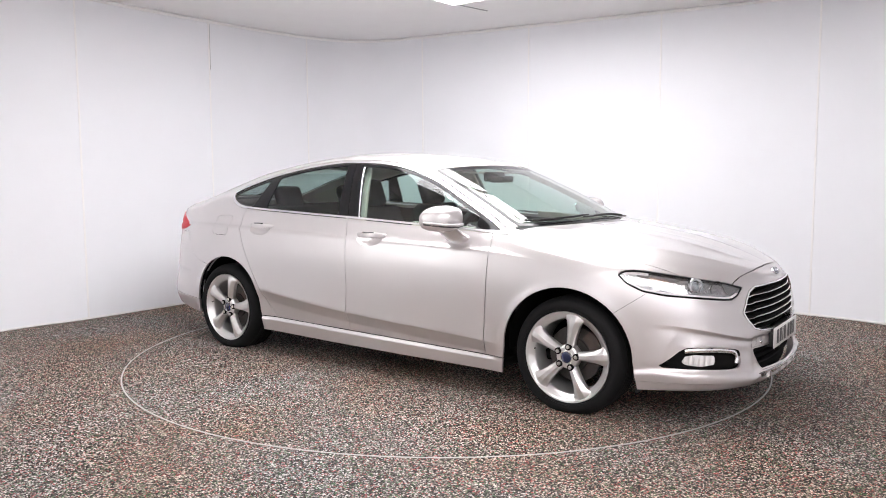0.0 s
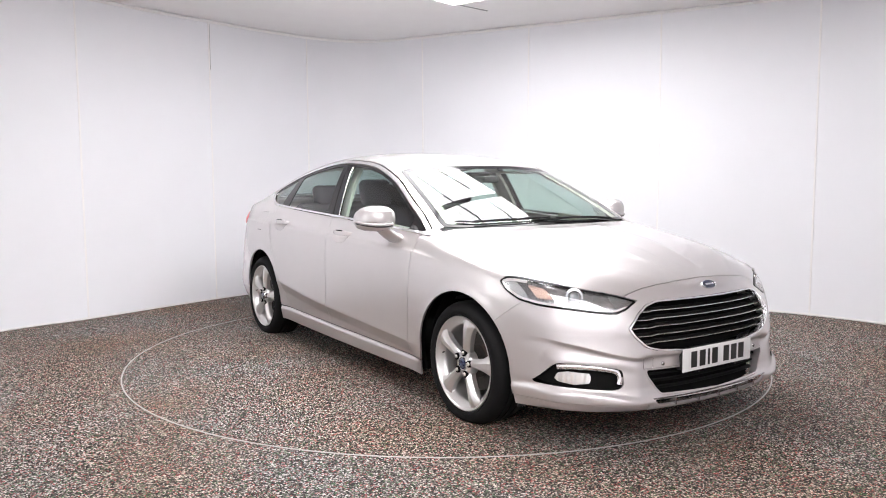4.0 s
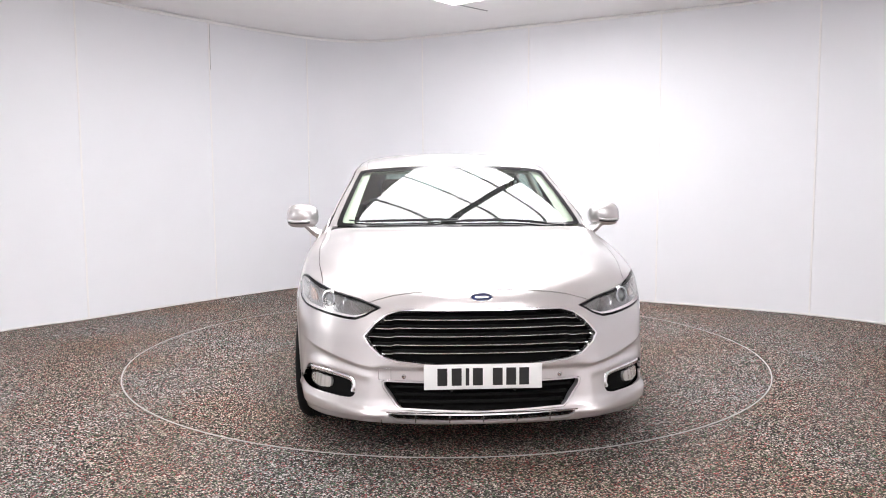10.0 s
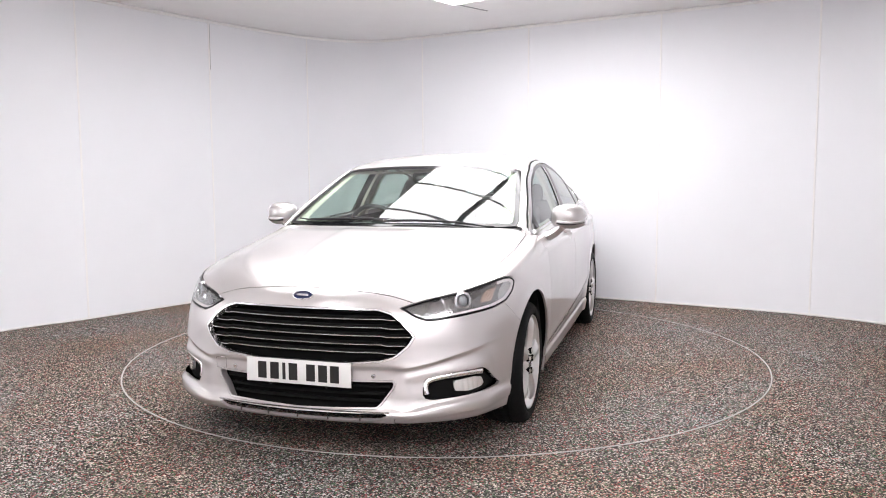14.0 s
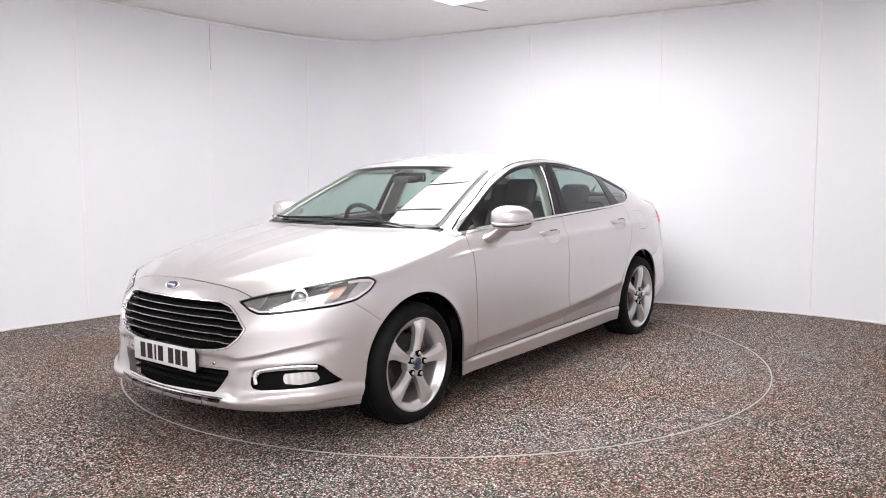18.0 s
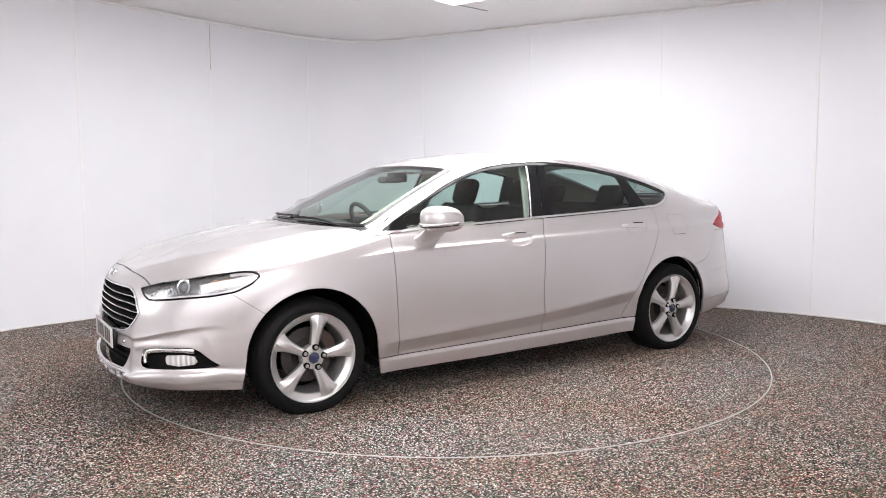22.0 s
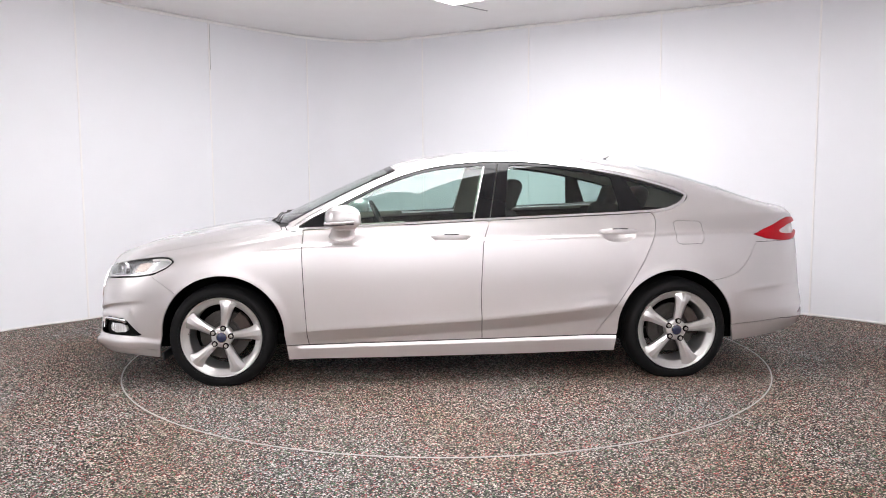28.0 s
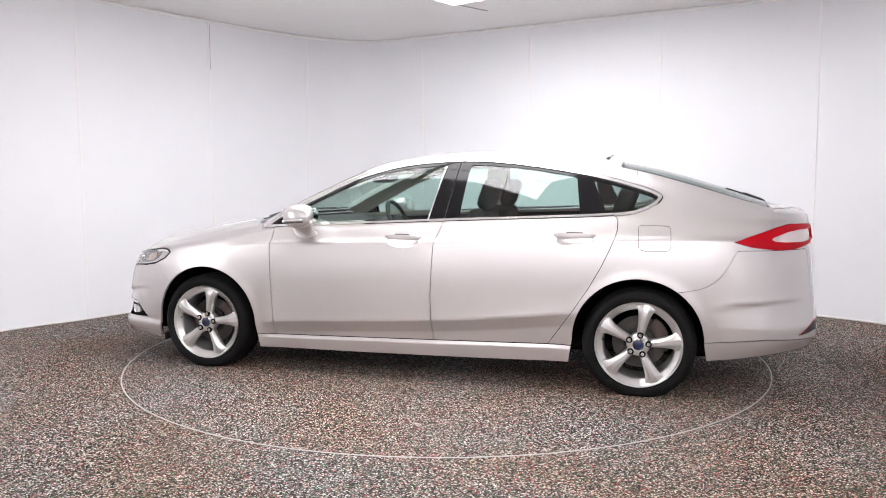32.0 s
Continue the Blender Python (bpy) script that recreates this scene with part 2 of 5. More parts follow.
def spline(keys, per, closed=False, mirror=None):
    """Catmull-Rom curve through rows of numbers, per steps from row to row. mirror: signs with which the ends go on."""
    k = np.array(keys, float)
    if closed:
        k = np.vstack([k[-1:], k, k[:2]])
    elif mirror is not None:
        k = np.vstack([k[1:2] * mirror, k, k[-2:-1] * mirror])
    else:
        k = np.vstack([2 * k[:1] - k[1:2], k, 2 * k[-1:] - k[-2:-1]])
    out = []
    for i in range(1, len(k) - 2):
        for j in range(per):
            t = j / per
            out.append(0.5 * (2 * k[i] + (k[i + 1] - k[i - 1]) * t + (2 * k[i - 1] - 5 * k[i] + 4 * k[i + 1] - k[i + 2]) * t * t
                              + (3 * k[i] - k[i - 1] - 3 * k[i + 1] + k[i + 2]) * t ** 3))
    if not closed:
        out.append(k[-2])
    return np.array(out)


# ---- the room: speckled floor, curved white panel wall, flat ceiling ----
WALL_PLAN = [(-4.55, -0.75), (-3.76, 0.70), (-3.27, 1.29), (-2.43, 2.43), (-1.62, 3.36), (-1.00, 3.68), (-0.30, 3.44), (0.90, 2.78), (2.13, 2.09), (3.34, 1.34),
             (4.05, 0.45), (4.55, -0.9), (4.6, -3.0), (4.0, -5.2), (2.2, -7.0), (0.0, -7.5), (-2.2, -7.0), (-4.1, -5.2), (-4.8, -3.0)]
HEIGHT = 2.90


def offset_loop(pts, d):
    """A closed plan curve moved outwards by d (the curve runs clockwise)."""
    t = np.roll(pts, -1, 0) - np.roll(pts, 1, 0)
    t /= np.linalg.norm(t, axis=1)[:, None]
    return pts + d * np.c_[-t[:, 1], t[:, 0]]


def room():
    plan = spline(WALL_PLAN, 24, closed=True)
    n = len(plan)
    # backing wall behind the panels
    inner, outer = offset_loop(plan, 0.022), offset_loop(plan, 0.14)
    verts = [(*p, z) for z in (-0.05, HEIGHT + 0.05) for p in inner] + [(*p, z) for z in (-0.05, HEIGHT + 0.05) for p in outer]
    faces = []
    for i in range(n):
        j = (i + 1) % n
        faces += [(i, j, n + j, n + i), (2 * n + j, 2 * n + i, 3 * n + i, 3 * n + j), (n + i, n + j, 3 * n + j, 3 * n + i), (j, i, 2 * n + i, 2 * n + j)]
    wall = part("wall", mesh_from("wall", verts, faces), WALL)
    tagged(wall, "curved white panelled wall round the turntable room", "wall", kind="structure")
    # panels of about 1.4 m, cut at the joints
    seg = np.linalg.norm(np.roll(plan, -1, 0) - plan, axis=1)
    s = np.r_[0, np.cumsum(seg)]
    joints = [np.argmin(np.hypot(plan[:, 0] - x, plan[:, 1] - y)) for x, y in
              ((-3.274, 1.275), (-2.43, 2.43), (-1.58, 3.40), (-0.27, 3.42), (0.90, 2.78), (2.13, 2.09), (3.34, 1.34))]
    js = [s[j] for j in joints]
    last = js[-1]
    total = s[-1]
    extra = int((total - last + js[0]) / 1.41)
    js += [(last + (total - last + js[0]) * k / extra) for k in range(1, extra)]
    loop = np.vstack([plan, plan, plan[:1]])
    ls = np.r_[s[:-1], s[:-1] + total, 2 * total]

    def at(q):
        return np.array([np.interp(q, ls, loop[:, 0]), np.interp(q, ls, loop[:, 1])])

    ends = js[1:] + [js[0] + total]
    for a, b in zip(js, ends):
        q = np.linspace(a, b, 26)
        f = np.array([at(v) for v in q])
        t = np.gradient(f, axis=0)
        t /= np.linalg.norm(t, axis=1)[:, None]
        bk = f + 0.02 * np.c_[-t[:, 1], t[:, 0]]
        v, fc = [], []
        for z in (0.0, HEIGHT):
            v += [(*p, z) for p in f] + [(*p, z) for p in bk]
        m = len(q)
        for i in range(m - 1):
            fc += [(i, i + 1, 2 * m + i + 1, 2 * m + i), (m + i + 1, m + i, 3 * m + i, 3 * m + i + 1)]
        for a1, b1 in ((0, m), (2 * m - 1, m - 1)):
            k = len(v)
            v += [v[a1], v[b1], v[2 * m + b1], v[2 * m + a1]]
            fc.append((k + 1, k, k + 3, k + 2))
        part("panel", mesh_from("panel", v, fc), WALL, wall)
        # raised cover strip over the joint
        c = at(a)
        d = at(a + 0.01) - at(a - 0.01)
        ang = math.atan2(d[1], d[0])
        part("joint_strip", box_bm(0.016, 0.012, HEIGHT - 0.02, (0, 0, 0), 0.002, 1, None), STRIP, wall).matrix_basis = \
            Matrix.Translation((c[0], c[1], HEIGHT / 2 - 0.01)) @ Matrix.Rotation(ang, 4, "Z")
    # the joint that has come open under the ceiling
    c, d = at(js[1] + 0.011), at(js[1] + 0.02) - at(js[1])
    part("open_joint", box_bm(0.005, 0.006, 0.46, (0, 0, 0), 0.001, 1), SEAM, wall).matrix_basis = \
        Matrix.Translation((c[0], c[1], HEIGHT - 0.27)) @ Matrix.Rotation(math.atan2(d[1], d[0]), 4, "Z")
    # cove bead under the ceiling and thin foot bead
    for nm, z, h, dep in (("cove_bead", HEIGHT - 0.018, 0.03, 0.016), ("foot_bead", 0.010, 0.018, 0.006)):
        i2 = offset_loop(plan, -dep)
        v = [(*p, z - h / 2) for p in plan] + [(*p, z - h / 4) for p in i2] + [(*p, z + h / 4) for p in i2] + [(*p, z + h / 2) for p in plan]
        fc = [(k * n + i, k * n + (i + 1) % n, (k + 1) * n + (i + 1) % n, (k + 1) * n + i) for k in range(3) for i in range(n)]
        ob = part(nm, mesh_from(nm, v, fc), STRIP, wall)
    # floor and ceiling as plain sheets with thickness
    a0 = np.unwrap(np.arctan2(plan[:, 1], plan[:, 0]))
    out = offset_loop(plan, 0.05)
    ring = [(2.255 * math.cos(a), 2.255 * math.sin(a)) for a in a0]
    v = [(*p, 0.0) for p in out] + [(*p, 0.0) for p in ring] + [(*p, -0.1) for p in out] + [(*p, -0.1) for p in ring]
    fc = []
    for i in range(n):
        j = (i + 1) % n
        fc += [(j, i, n + i, n + j), (2 * n + i, 2 * n + j, 3 * n + j, 3 * n + i), (n + j, n + i, 3 * n + i, 3 * n + j)]
    fl = part("floor", mesh_from("floor", v, fc, False), FLOOR)
    tagged(fl, "grey-brown speckled resin chip floor", "floor", kind="structure")
    bm = bmesh.new()
    lo = [bm.verts.new((*p, HEIGHT)) for p in out]
    bm.faces.new(lo)
    r = bmesh.ops.extrude_face_region(bm, geom=list(bm.faces))
    bmesh.ops.translate(bm, vec=(0, 0, 0.12), verts=[x for x in r["geom"] if isinstance(x, bmesh.types.BMVert)])
    bmesh.ops.recalc_face_normals(bm, faces=bm.faces)
    ce = part("ceiling", bm, CEILING)
    tagged(ce, "flat matt white ceiling over the turntable", "ceiling", kind="structure")
    # open seam in the ceiling beside the light's corner
    a, b = Vector((0.15, 1.80, HEIGHT - 0.003)), Vector((0.42, 2.06, HEIGHT - 0.003))
    d = (b - a)
    sm = part("ceiling_seam", box_bm(d.length, 0.012, 0.004, (0, 0, 0), 0.001, 1), SEAM)
    sm.matrix_basis = Matrix.Translation((a + b) / 2) @ Matrix.Rotation(math.atan2(d.y, d.x), 4, "Z")
    tagged(sm, "short open grey seam in the white ceiling", "seam", kind="structure")
    bs = part("subfloor", box_bm(16, 18, 0.1, (0, -2, -0.22), 0.0), VOID)
    tagged(bs, "dark concrete slab under the turntable", "slab", kind="structure")


# the luminous ceiling lies square to the far walls: its far corner, and the ways along its two sides
LIGHT_CORNER = Vector((0.08, 1.72, 0))
LA, LB = Vector((-0.61, -0.792, 0)), Vector((0.792, -0.61, 0))
LONG, WIDE = 3.3, 2.35
THIN_BARS = [0.38, 0.93, 1.51, 2.08, 2.70]
THICK_BARS = [1.06]


def light_panel():
    lamp = empty("ceiling_light")
    tagged(lamp, "large square luminous ceiling panel divided by dark bars", "ceiling light")
    rot = Matrix.Rotation(math.atan2(LB.y, LB.x), 4, "Z")
    mid = LIGHT_CORNER + LA * LONG / 2 + LB * WIDE / 2
    zs = HEIGHT - 0.012
    lamp.matrix_basis = Matrix.Translation((mid.x, mid.y, zs)) @ rot
    # in the lamp's space x runs along LB and -y along LA
    cuts = [-WIDE / 2] + [c - WIDE / 2 for c in THICK_BARS] + [WIDE / 2]
    rows = [LONG / 2] + [LONG / 2 - c for c in THIN_BARS] + [-LONG / 2]
    for x0, x1 in zip(cuts, cuts[1:]):
        for y1, y0 in zip(rows, rows[1:]):
            part("diffuser", box_bm(x1 - x0 - 0.004, y1 - y0 - 0.004, 0.01, ((x0 + x1) / 2, (y0 + y1) / 2, 0), 0), PANEL_GLOW, lamp)
    for c in THIN_BARS:
        part("thin_bar", box_bm(WIDE, 0.030, 0.018, (0, LONG / 2 - c, -0.016), 0.003, 1), BAR, lamp)
    for c in THICK_BARS:
        part("thick_bar", box_bm(0.075, LONG, 0.03, (c - WIDE / 2, 0, -0.022), 0.004, 1), BAR, lamp)
    for x in (-WIDE / 2, WIDE / 2):
        part("edge_frame", box_bm(0.02, LONG + 0.04, 0.024, (x, 0, -0.002), 0.003, 1), STRIP, lamp)
    for y in (-LONG / 2, LONG / 2):
        part("edge_frame", box_bm(WIDE - 0.02, 0.02, 0.024, (0, y, -0.002), 0.003, 1), STRIP, lamp)


def near_fill_panel():
    """Second luminous ceiling panel, unseen fill added over the near end of the room."""
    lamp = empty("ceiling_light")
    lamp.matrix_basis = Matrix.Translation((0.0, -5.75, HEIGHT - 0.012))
    tagged(lamp, "long luminous fill panel, added unseen over the room's near end", "ceiling light")
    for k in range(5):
        part("diffuser", box_bm(0.996, 1.9, 0.01, (-2.0 + 1.0 * k, 0, 0), 0), NEAR_FILL, lamp)
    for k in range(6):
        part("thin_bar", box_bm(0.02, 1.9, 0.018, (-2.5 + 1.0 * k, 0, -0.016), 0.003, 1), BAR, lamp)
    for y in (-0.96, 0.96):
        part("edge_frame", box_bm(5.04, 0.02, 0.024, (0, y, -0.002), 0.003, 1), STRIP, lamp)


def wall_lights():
    """Upright luminous panels on the unseen wall round the near end of the room: three mirrored in the doors, one added
    as fill.
    """
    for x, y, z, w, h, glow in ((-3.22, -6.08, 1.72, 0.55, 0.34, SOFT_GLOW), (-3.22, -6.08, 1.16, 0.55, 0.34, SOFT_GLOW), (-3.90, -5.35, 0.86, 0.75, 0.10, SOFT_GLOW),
                                # large pale panel, added as fill for the car's side
                                (-4.56, -2.0, 1.70, 1.9, 1.7, PALE_FILL)):
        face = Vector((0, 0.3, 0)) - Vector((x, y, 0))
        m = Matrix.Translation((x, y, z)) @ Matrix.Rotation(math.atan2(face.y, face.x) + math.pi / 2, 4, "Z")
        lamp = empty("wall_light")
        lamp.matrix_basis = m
        tagged(lamp, "upright white luminous panel added on the unseen wall", "wall light", "lights on the wall")
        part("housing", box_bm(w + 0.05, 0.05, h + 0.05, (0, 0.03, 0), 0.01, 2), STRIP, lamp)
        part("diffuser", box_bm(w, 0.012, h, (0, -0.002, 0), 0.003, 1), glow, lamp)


def turntable():
    t = empty("turntable")
    tagged(t, "round turning floor plate with a pale metal rim", "turntable")
    n = 160
    v = [(0, 0, 0.0)] + [(2.244 * math.cos(2 * math.pi * k / n), 2.244 * math.sin(2 * math.pi * k / n), 0.0) for k in range(n)]
    v += [(x, y, -0.06) for x, y, z in v[1:]]
    fc = [(0, 1 + k, 1 + (k + 1) % n) for k in range(n)] + [(1 + (k + 1) % n, 1 + k, 1 + n + k, 1 + n + (k + 1) % n) for k in range(n)]
    part("plate", mesh_from("plate", v, fc, False), FLOOR, t)
    prof = [(2.2455, -0.03), (2.2455, 0.001), (2.247, 0.0025), (2.252, 0.0025), (2.2535, 0.001), (2.2535, -0.03)]
    v = [(r * math.cos(2 * math.pi * k / n), r * math.sin(2 * math.pi * k / n), z) for k in range(n) for r, z in prof]
    m = len(prof)
    fc = [(k * m + i, ((k + 1) % n) * m + i, ((k + 1) % n) * m + i + 1, k * m + i + 1) for k in range(n) for i in range(m - 1)]
    part("rim", mesh_from("rim", v, fc), RING, t, "pale metal edge strip")
    return t


room()
light_panel()
near_fill_panel()
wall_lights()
TABLE = turntable()


# ---- the car: one skin, cut into its panels ----
# x forward, y to the car's left, from the middle of the wheelbase on the ground; stations run from the nose round the side to the tail
PER = 14
BELT = [(2.310, 0.000, 0.705), (2.292, 0.240, 0.700), (2.225, 0.480, 0.700), (2.085, 0.690, 0.745), (1.900, 0.800, 0.785), (1.650, 0.858, 0.825), (1.300, 0.872, 0.885),
        (1.020, 0.858, 0.931), (0.850, 0.850, 0.954), (0.600, 0.848, 0.964), (0.300, 0.846, 0.976), (0.100, 0.845, 0.984), (-0.250, 0.843, 0.999), (-0.600, 0.838, 1.013),
        (-1.000, 0.828, 1.028), (-1.350, 0.812, 1.042), (-1.650, 0.800, 1.041), (-1.950, 0.765, 1.045), (-2.200, 0.675, 1.035), (-2.360, 0.500, 1.030), (-2.420, 0.260, 1.042),
        (-2.435, 0.000, 1.050)]
CREST = [(2.310, 0.0, 0.705), (2.285, 0.15, 0.745), (2.20, 0.33, 0.785), (2.03, 0.52, 0.835), (1.86, 0.62, 0.868), (1.63, 0.68, 0.905), (1.33, 0.70, 0.955),
         (1.06, 0.74, 0.998), (0.865, 0.745, 1.092), (0.62, 0.708, 1.212), (0.335, 0.668, 1.338), (0.12, 0.652, 1.388), (-0.25, 0.640, 1.420), (-0.60, 0.635, 1.410),
         (-1.00, 0.630, 1.362), (-1.35, 0.628, 1.285), (-1.65, 0.640, 1.195), (-1.95, 0.640, 1.115), (-2.22, 0.59, 1.068), (-2.365, 0.39, 1.068), (-2.415, 0.19, 1.058),
         (-2.435, 0.0, 1.050)]
RIDGE = [(2.310, 0.705), (2.272, 0.762), (2.16, 0.808), (1.98, 0.864), (1.80, 0.910), (1.60, 0.946), (1.38, 0.980), (1.20, 1.003), (1.03, 1.088), (0.76, 1.215),
         (0.44, 1.350), (0.20, 1.425), (-0.25, 1.470), (-0.60, 1.470), (-1.00, 1.432), (-1.35, 1.374), (-1.65, 1.304), (-1.95, 1.210), (-2.20, 1.120), (-2.35, 1.090),
         (-2.41, 1.078), (-2.435, 1.050)]
PLAN = [(2.338, 0.0), (2.325, 0.27), (2.265, 0.52), (2.125, 0.725), (1.93, 0.835), (1.65, 0.897), (1.30, 0.918), (1.02, 0.920), (0.85, 0.920), (0.60, 0.920),
        (0.30, 0.920), (0.10, 0.920), (-0.25, 0.919), (-0.60, 0.917), (-1.00, 0.913), (-1.35, 0.908), (-1.65, 0.897), (-1.95, 0.855), (-2.20, 0.765), (-2.39, 0.57),
        (-2.455, 0.30), (-2.47, 0.0)]
BOTTOM = [0.195, 0.195, 0.195, 0.195, 0.185, 0.172, 0.165, 0.160, 0.160, 0.161, 0.162, 0.164, 0.167, 0.172, 0.180, 0.188, 0.215, 0.238, 0.275, 0.30, 0.31, 0.31]
CREASE = [0.42, 0.425, 0.447, 0.502, 0.527, 0.50, 0.36, 0.335, 0.345, 0.357, 0.372, 0.382, 0.402, 0.431, 0.474, 0.515, 0.545, 0.565, 0.58, 0.58, 0.58, 0.58]
SHOULDER = [0.62, 0.62, 0.63, 0.655, 0.69, 0.735, 0.815, 0.852, 0.862, 0.868, 0.876, 0.881, 0.890, 0.899, 0.909, 0.918, 0.925, 0.925, 0.92, 0.92, 0.92, 0.92]
N1, N2, N3, N4, N5 = 30, 26, 12, 18, 30
JT = N1 + N2 + N3
JK = JT + N4
JN = JK + N5
HUB = {"front": (1.425, 0.325), "rear": (-1.425, 0.325)}


def ease(a, b, x):
    t = np.clip((x - a) / (b - a), 0, 1)
    return t * t * (3 - 2 * t)


def arch(x, z, front):
    """Distance outside the wheel opening, in metres."""
    hx, hz = HUB["front" if front else "rear"]
    up, wide = (0.366, 0.378) if front else (0.370, 0.376)
    dz = z - hz
    w = np.where(dz > 0, wide, wide + 0.16 * np.clip(-dz, 0, 0.3))
    r = np.sqrt(((x - hx) / w) ** 2 + np.where(dz > 0, dz / up, dz * 0.55) ** 2)
    return (r - 1) * 0.36


def skin():
    """The left half of the body as one grid: columns from nose to tail, rows from the sill to the middle line. Rows of V: place, station, row, normal."""
    sgn = np.array((1, -1, 1.0))
    E, K = spline(BELT, PER, mirror=sgn), spline(CREST, PER, mirror=sgn)
    C = spline(RIDGE, PER, mirror=(1, 1))
    P = spline(PLAN, PER, mirror=(1, -1))
    flat = lambda k: spline([(v,) for v in k], PER, mirror=(1,))[:, 0]
    zb, zc, zs = flat(BOTTOM), flat(CREASE), flat(SHOULDER)
    n = len(E)
    U = np.arange(n) / PER
    T = np.gradient(P, axis=0)
    T[0], T[-1] = (0, 1), (0, -1)
    T /= np.linalg.norm(T, axis=1)[:, None]
    N = np.c_[T[:, 1], -T[:, 0]]
    V = np.zeros((n, JN + 1, 3))
    front, rear = 1 - ease(3.2, 5.6, U), ease(16.2, 18.6, U)
    side = 1 - front - rear
    power = 1.7 * front + 3.4 * side + 2.0 * rear
    for j in range(JT + 1):
        if j <= N1:
            z = zb + (zc - zb) * (j / N1)
        elif j <= N1 + N2:
            z = zc + (zs - zc) * ((j - N1) / N2)
        else:
            z = zs + (E[:, 2] - zs) * ((j - N1 - N2) / N3)
        tau = np.clip((z - 0.55) / (E[:, 2] - 0.55), 0, 1)
        b = (tau ** power)[:, None]
        xy = P * (1 - b) + E[:, :2] * b
        low = np.clip((0.55 - z) / 0.4, 0, 1)
        o = side * (-0.034 * low ** 2)
        o += front * (1 - ease(3.0, 4.7, U)) * np.interp(z, [0.17, 0.2, 0.235, 0.3, 0.4, 0.5, 0.56], [-0.04, 0.02, 0.034, 0.018, 0.010, 0.004, 0.0])
        o += rear * np.interp(z, [0.2, 0.27, 0.34, 0.42, 0.5, 0.58, 0.7], [-0.05, 0.0, 0.03, 0.03, 0.015, 0.004, 0.0])
        # lower door crease, with the tucked-in band below it
        d = z - zc
        w = (1 - ease(0.86, 1.06, xy[:, 0])) * ease(-1.16, -0.9, xy[:, 0])
        o += w * np.where(d > 0, 0.009 * np.exp(-np.clip(d, 0, 1) / 0.06), 0.009 + 0.40 * np.clip(d, -0.075, 0))
        # bumper creases
        wf = ease(1.5, 2.0, U) * (1 - ease(2.6, 4.3, U))
        o += wf * np.where(d > 0, 0.010 * np.exp(-np.clip(d, 0, 1) / 0.06), 0.010 - 0.021 * (1 - np.exp(np.clip(d, -1, 0) / 0.012)) * np.exp(-np.clip(-d, 0, 1) / 0.06))
        # brow over the fog lamp, and the recessed middle between the two flanks
        brow = np.interp(U, [1.9, 2.4, 3.1, 3.5], [0.405, 0.425, 0.432, 0.42])
        o += ease(1.7, 2.0, U) * (1 - ease(3.0, 3.7, U)) * 0.006 * np.exp(-((z - brow) / 0.022) ** 2)
        o -= (1 - ease(1.62, 1.92, U)) * 0.014 * ease(0.24, 0.27, z) * (1 - ease(0.432, 0.452, z))
        # upright fold from the crease to the tip of the fog lamp housing
        fold = np.interp(z, [0.30, 0.41, 0.49], [3.97, 3.84, 3.66])
        o += ease(0.30, 0.33, z) * (1 - ease(0.46, 0.53, z)) * 0.004 * np.where(U > fold, np.exp(-np.clip(U - fold, 0, 9) / 0.35), np.exp(np.clip(U - fold, -9, 0) / 0.10))
        wr = ease(16.6, 17.2, U) * (1 - ease(18.4, 19.2, U))
        o += wr * np.where(d > 0, 0.006 * np.exp(-np.clip(d, 0, 1) / 0.06), 0.006 - 0.010 * (1 - np.exp(np.clip(d, -1, 0) / 0.03)) * np.exp(-np.clip(-d, 0, 1) / 0.1))
        # lower ledge of the front bumper, and the sill that stands out under the doors
        led = np.interp(U, [0, 1.75, 2.0, 2.5, 3.0, 4.0, 4.6, 5.6], [0.250, 0.250, 0.266, 0.290, 0.301, 0.296, 0.279, 0.27])
        o += (1 - ease(4.9, 5.6, U)) * ease(1.6, 2.1, U) * (0.014 - 0.007 * ease(3.4, 4.4, U)) * (1 - ease(-0.014, 0.004, z - led)) * ease(-0.085, -0.02, z - led)
        foot = np.interp(xy[:, 0], [-0.903, -0.184, 0.899], [0.282, 0.268, 0.249])
        o += ease(-1.25, -1.0, xy[:, 0]) * (1 - ease(0.86, 1.06, xy[:, 0])) * 0.011 * (1 - ease(-0.024, -0.002, z - foot))
        # shoulder line
        e = z - zs
        w2 = ease(6.0, 7.4, U) * (1 - ease(16.8, 17.8, U))
        o += w2 * np.where(e < 0, 0.010 * np.exp(np.clip(e, -1, 0) / 0.06), 0.010 - 0.020 * (1 - np.exp(-np.clip(e, 0, 1) / 0.012)))
        # lips round the wheel openings
        for fr in (True, False):
            q = arch(xy[:, 0], z, fr)
            o += 0.006 * np.exp(-(np.clip(q, -0.05, 1) / 0.030) ** 2) * side.clip(0.3, 1)
        xy = xy + N * o[:, None]
        V[:, j, :2], V[:, j, 2] = xy, z
    top = V[:, JT].copy()
    for k in range(1, N4 + 1):
        r = k / N4
        V[:, JT + k] = top * (1 - r) + K * r
        bulge = 0.009 * math.sin(math.pi * r) * ease(7.0, 8.5, U) * (1 - ease(15.5, 17.5, U))
        V[:, JT + k, 1] += bulge
        V[:, JT + k, 2] += 0.3 * bulge
    for k in range(1, N5 + 1):
        r = k / N5
        V[:, JK + k, 0] = C[:, 0] + (K[:, 0] - C[:, 0]) * (1 - r) ** 2.2
        V[:, JK + k, 1] = K[:, 1] * (1 - r)
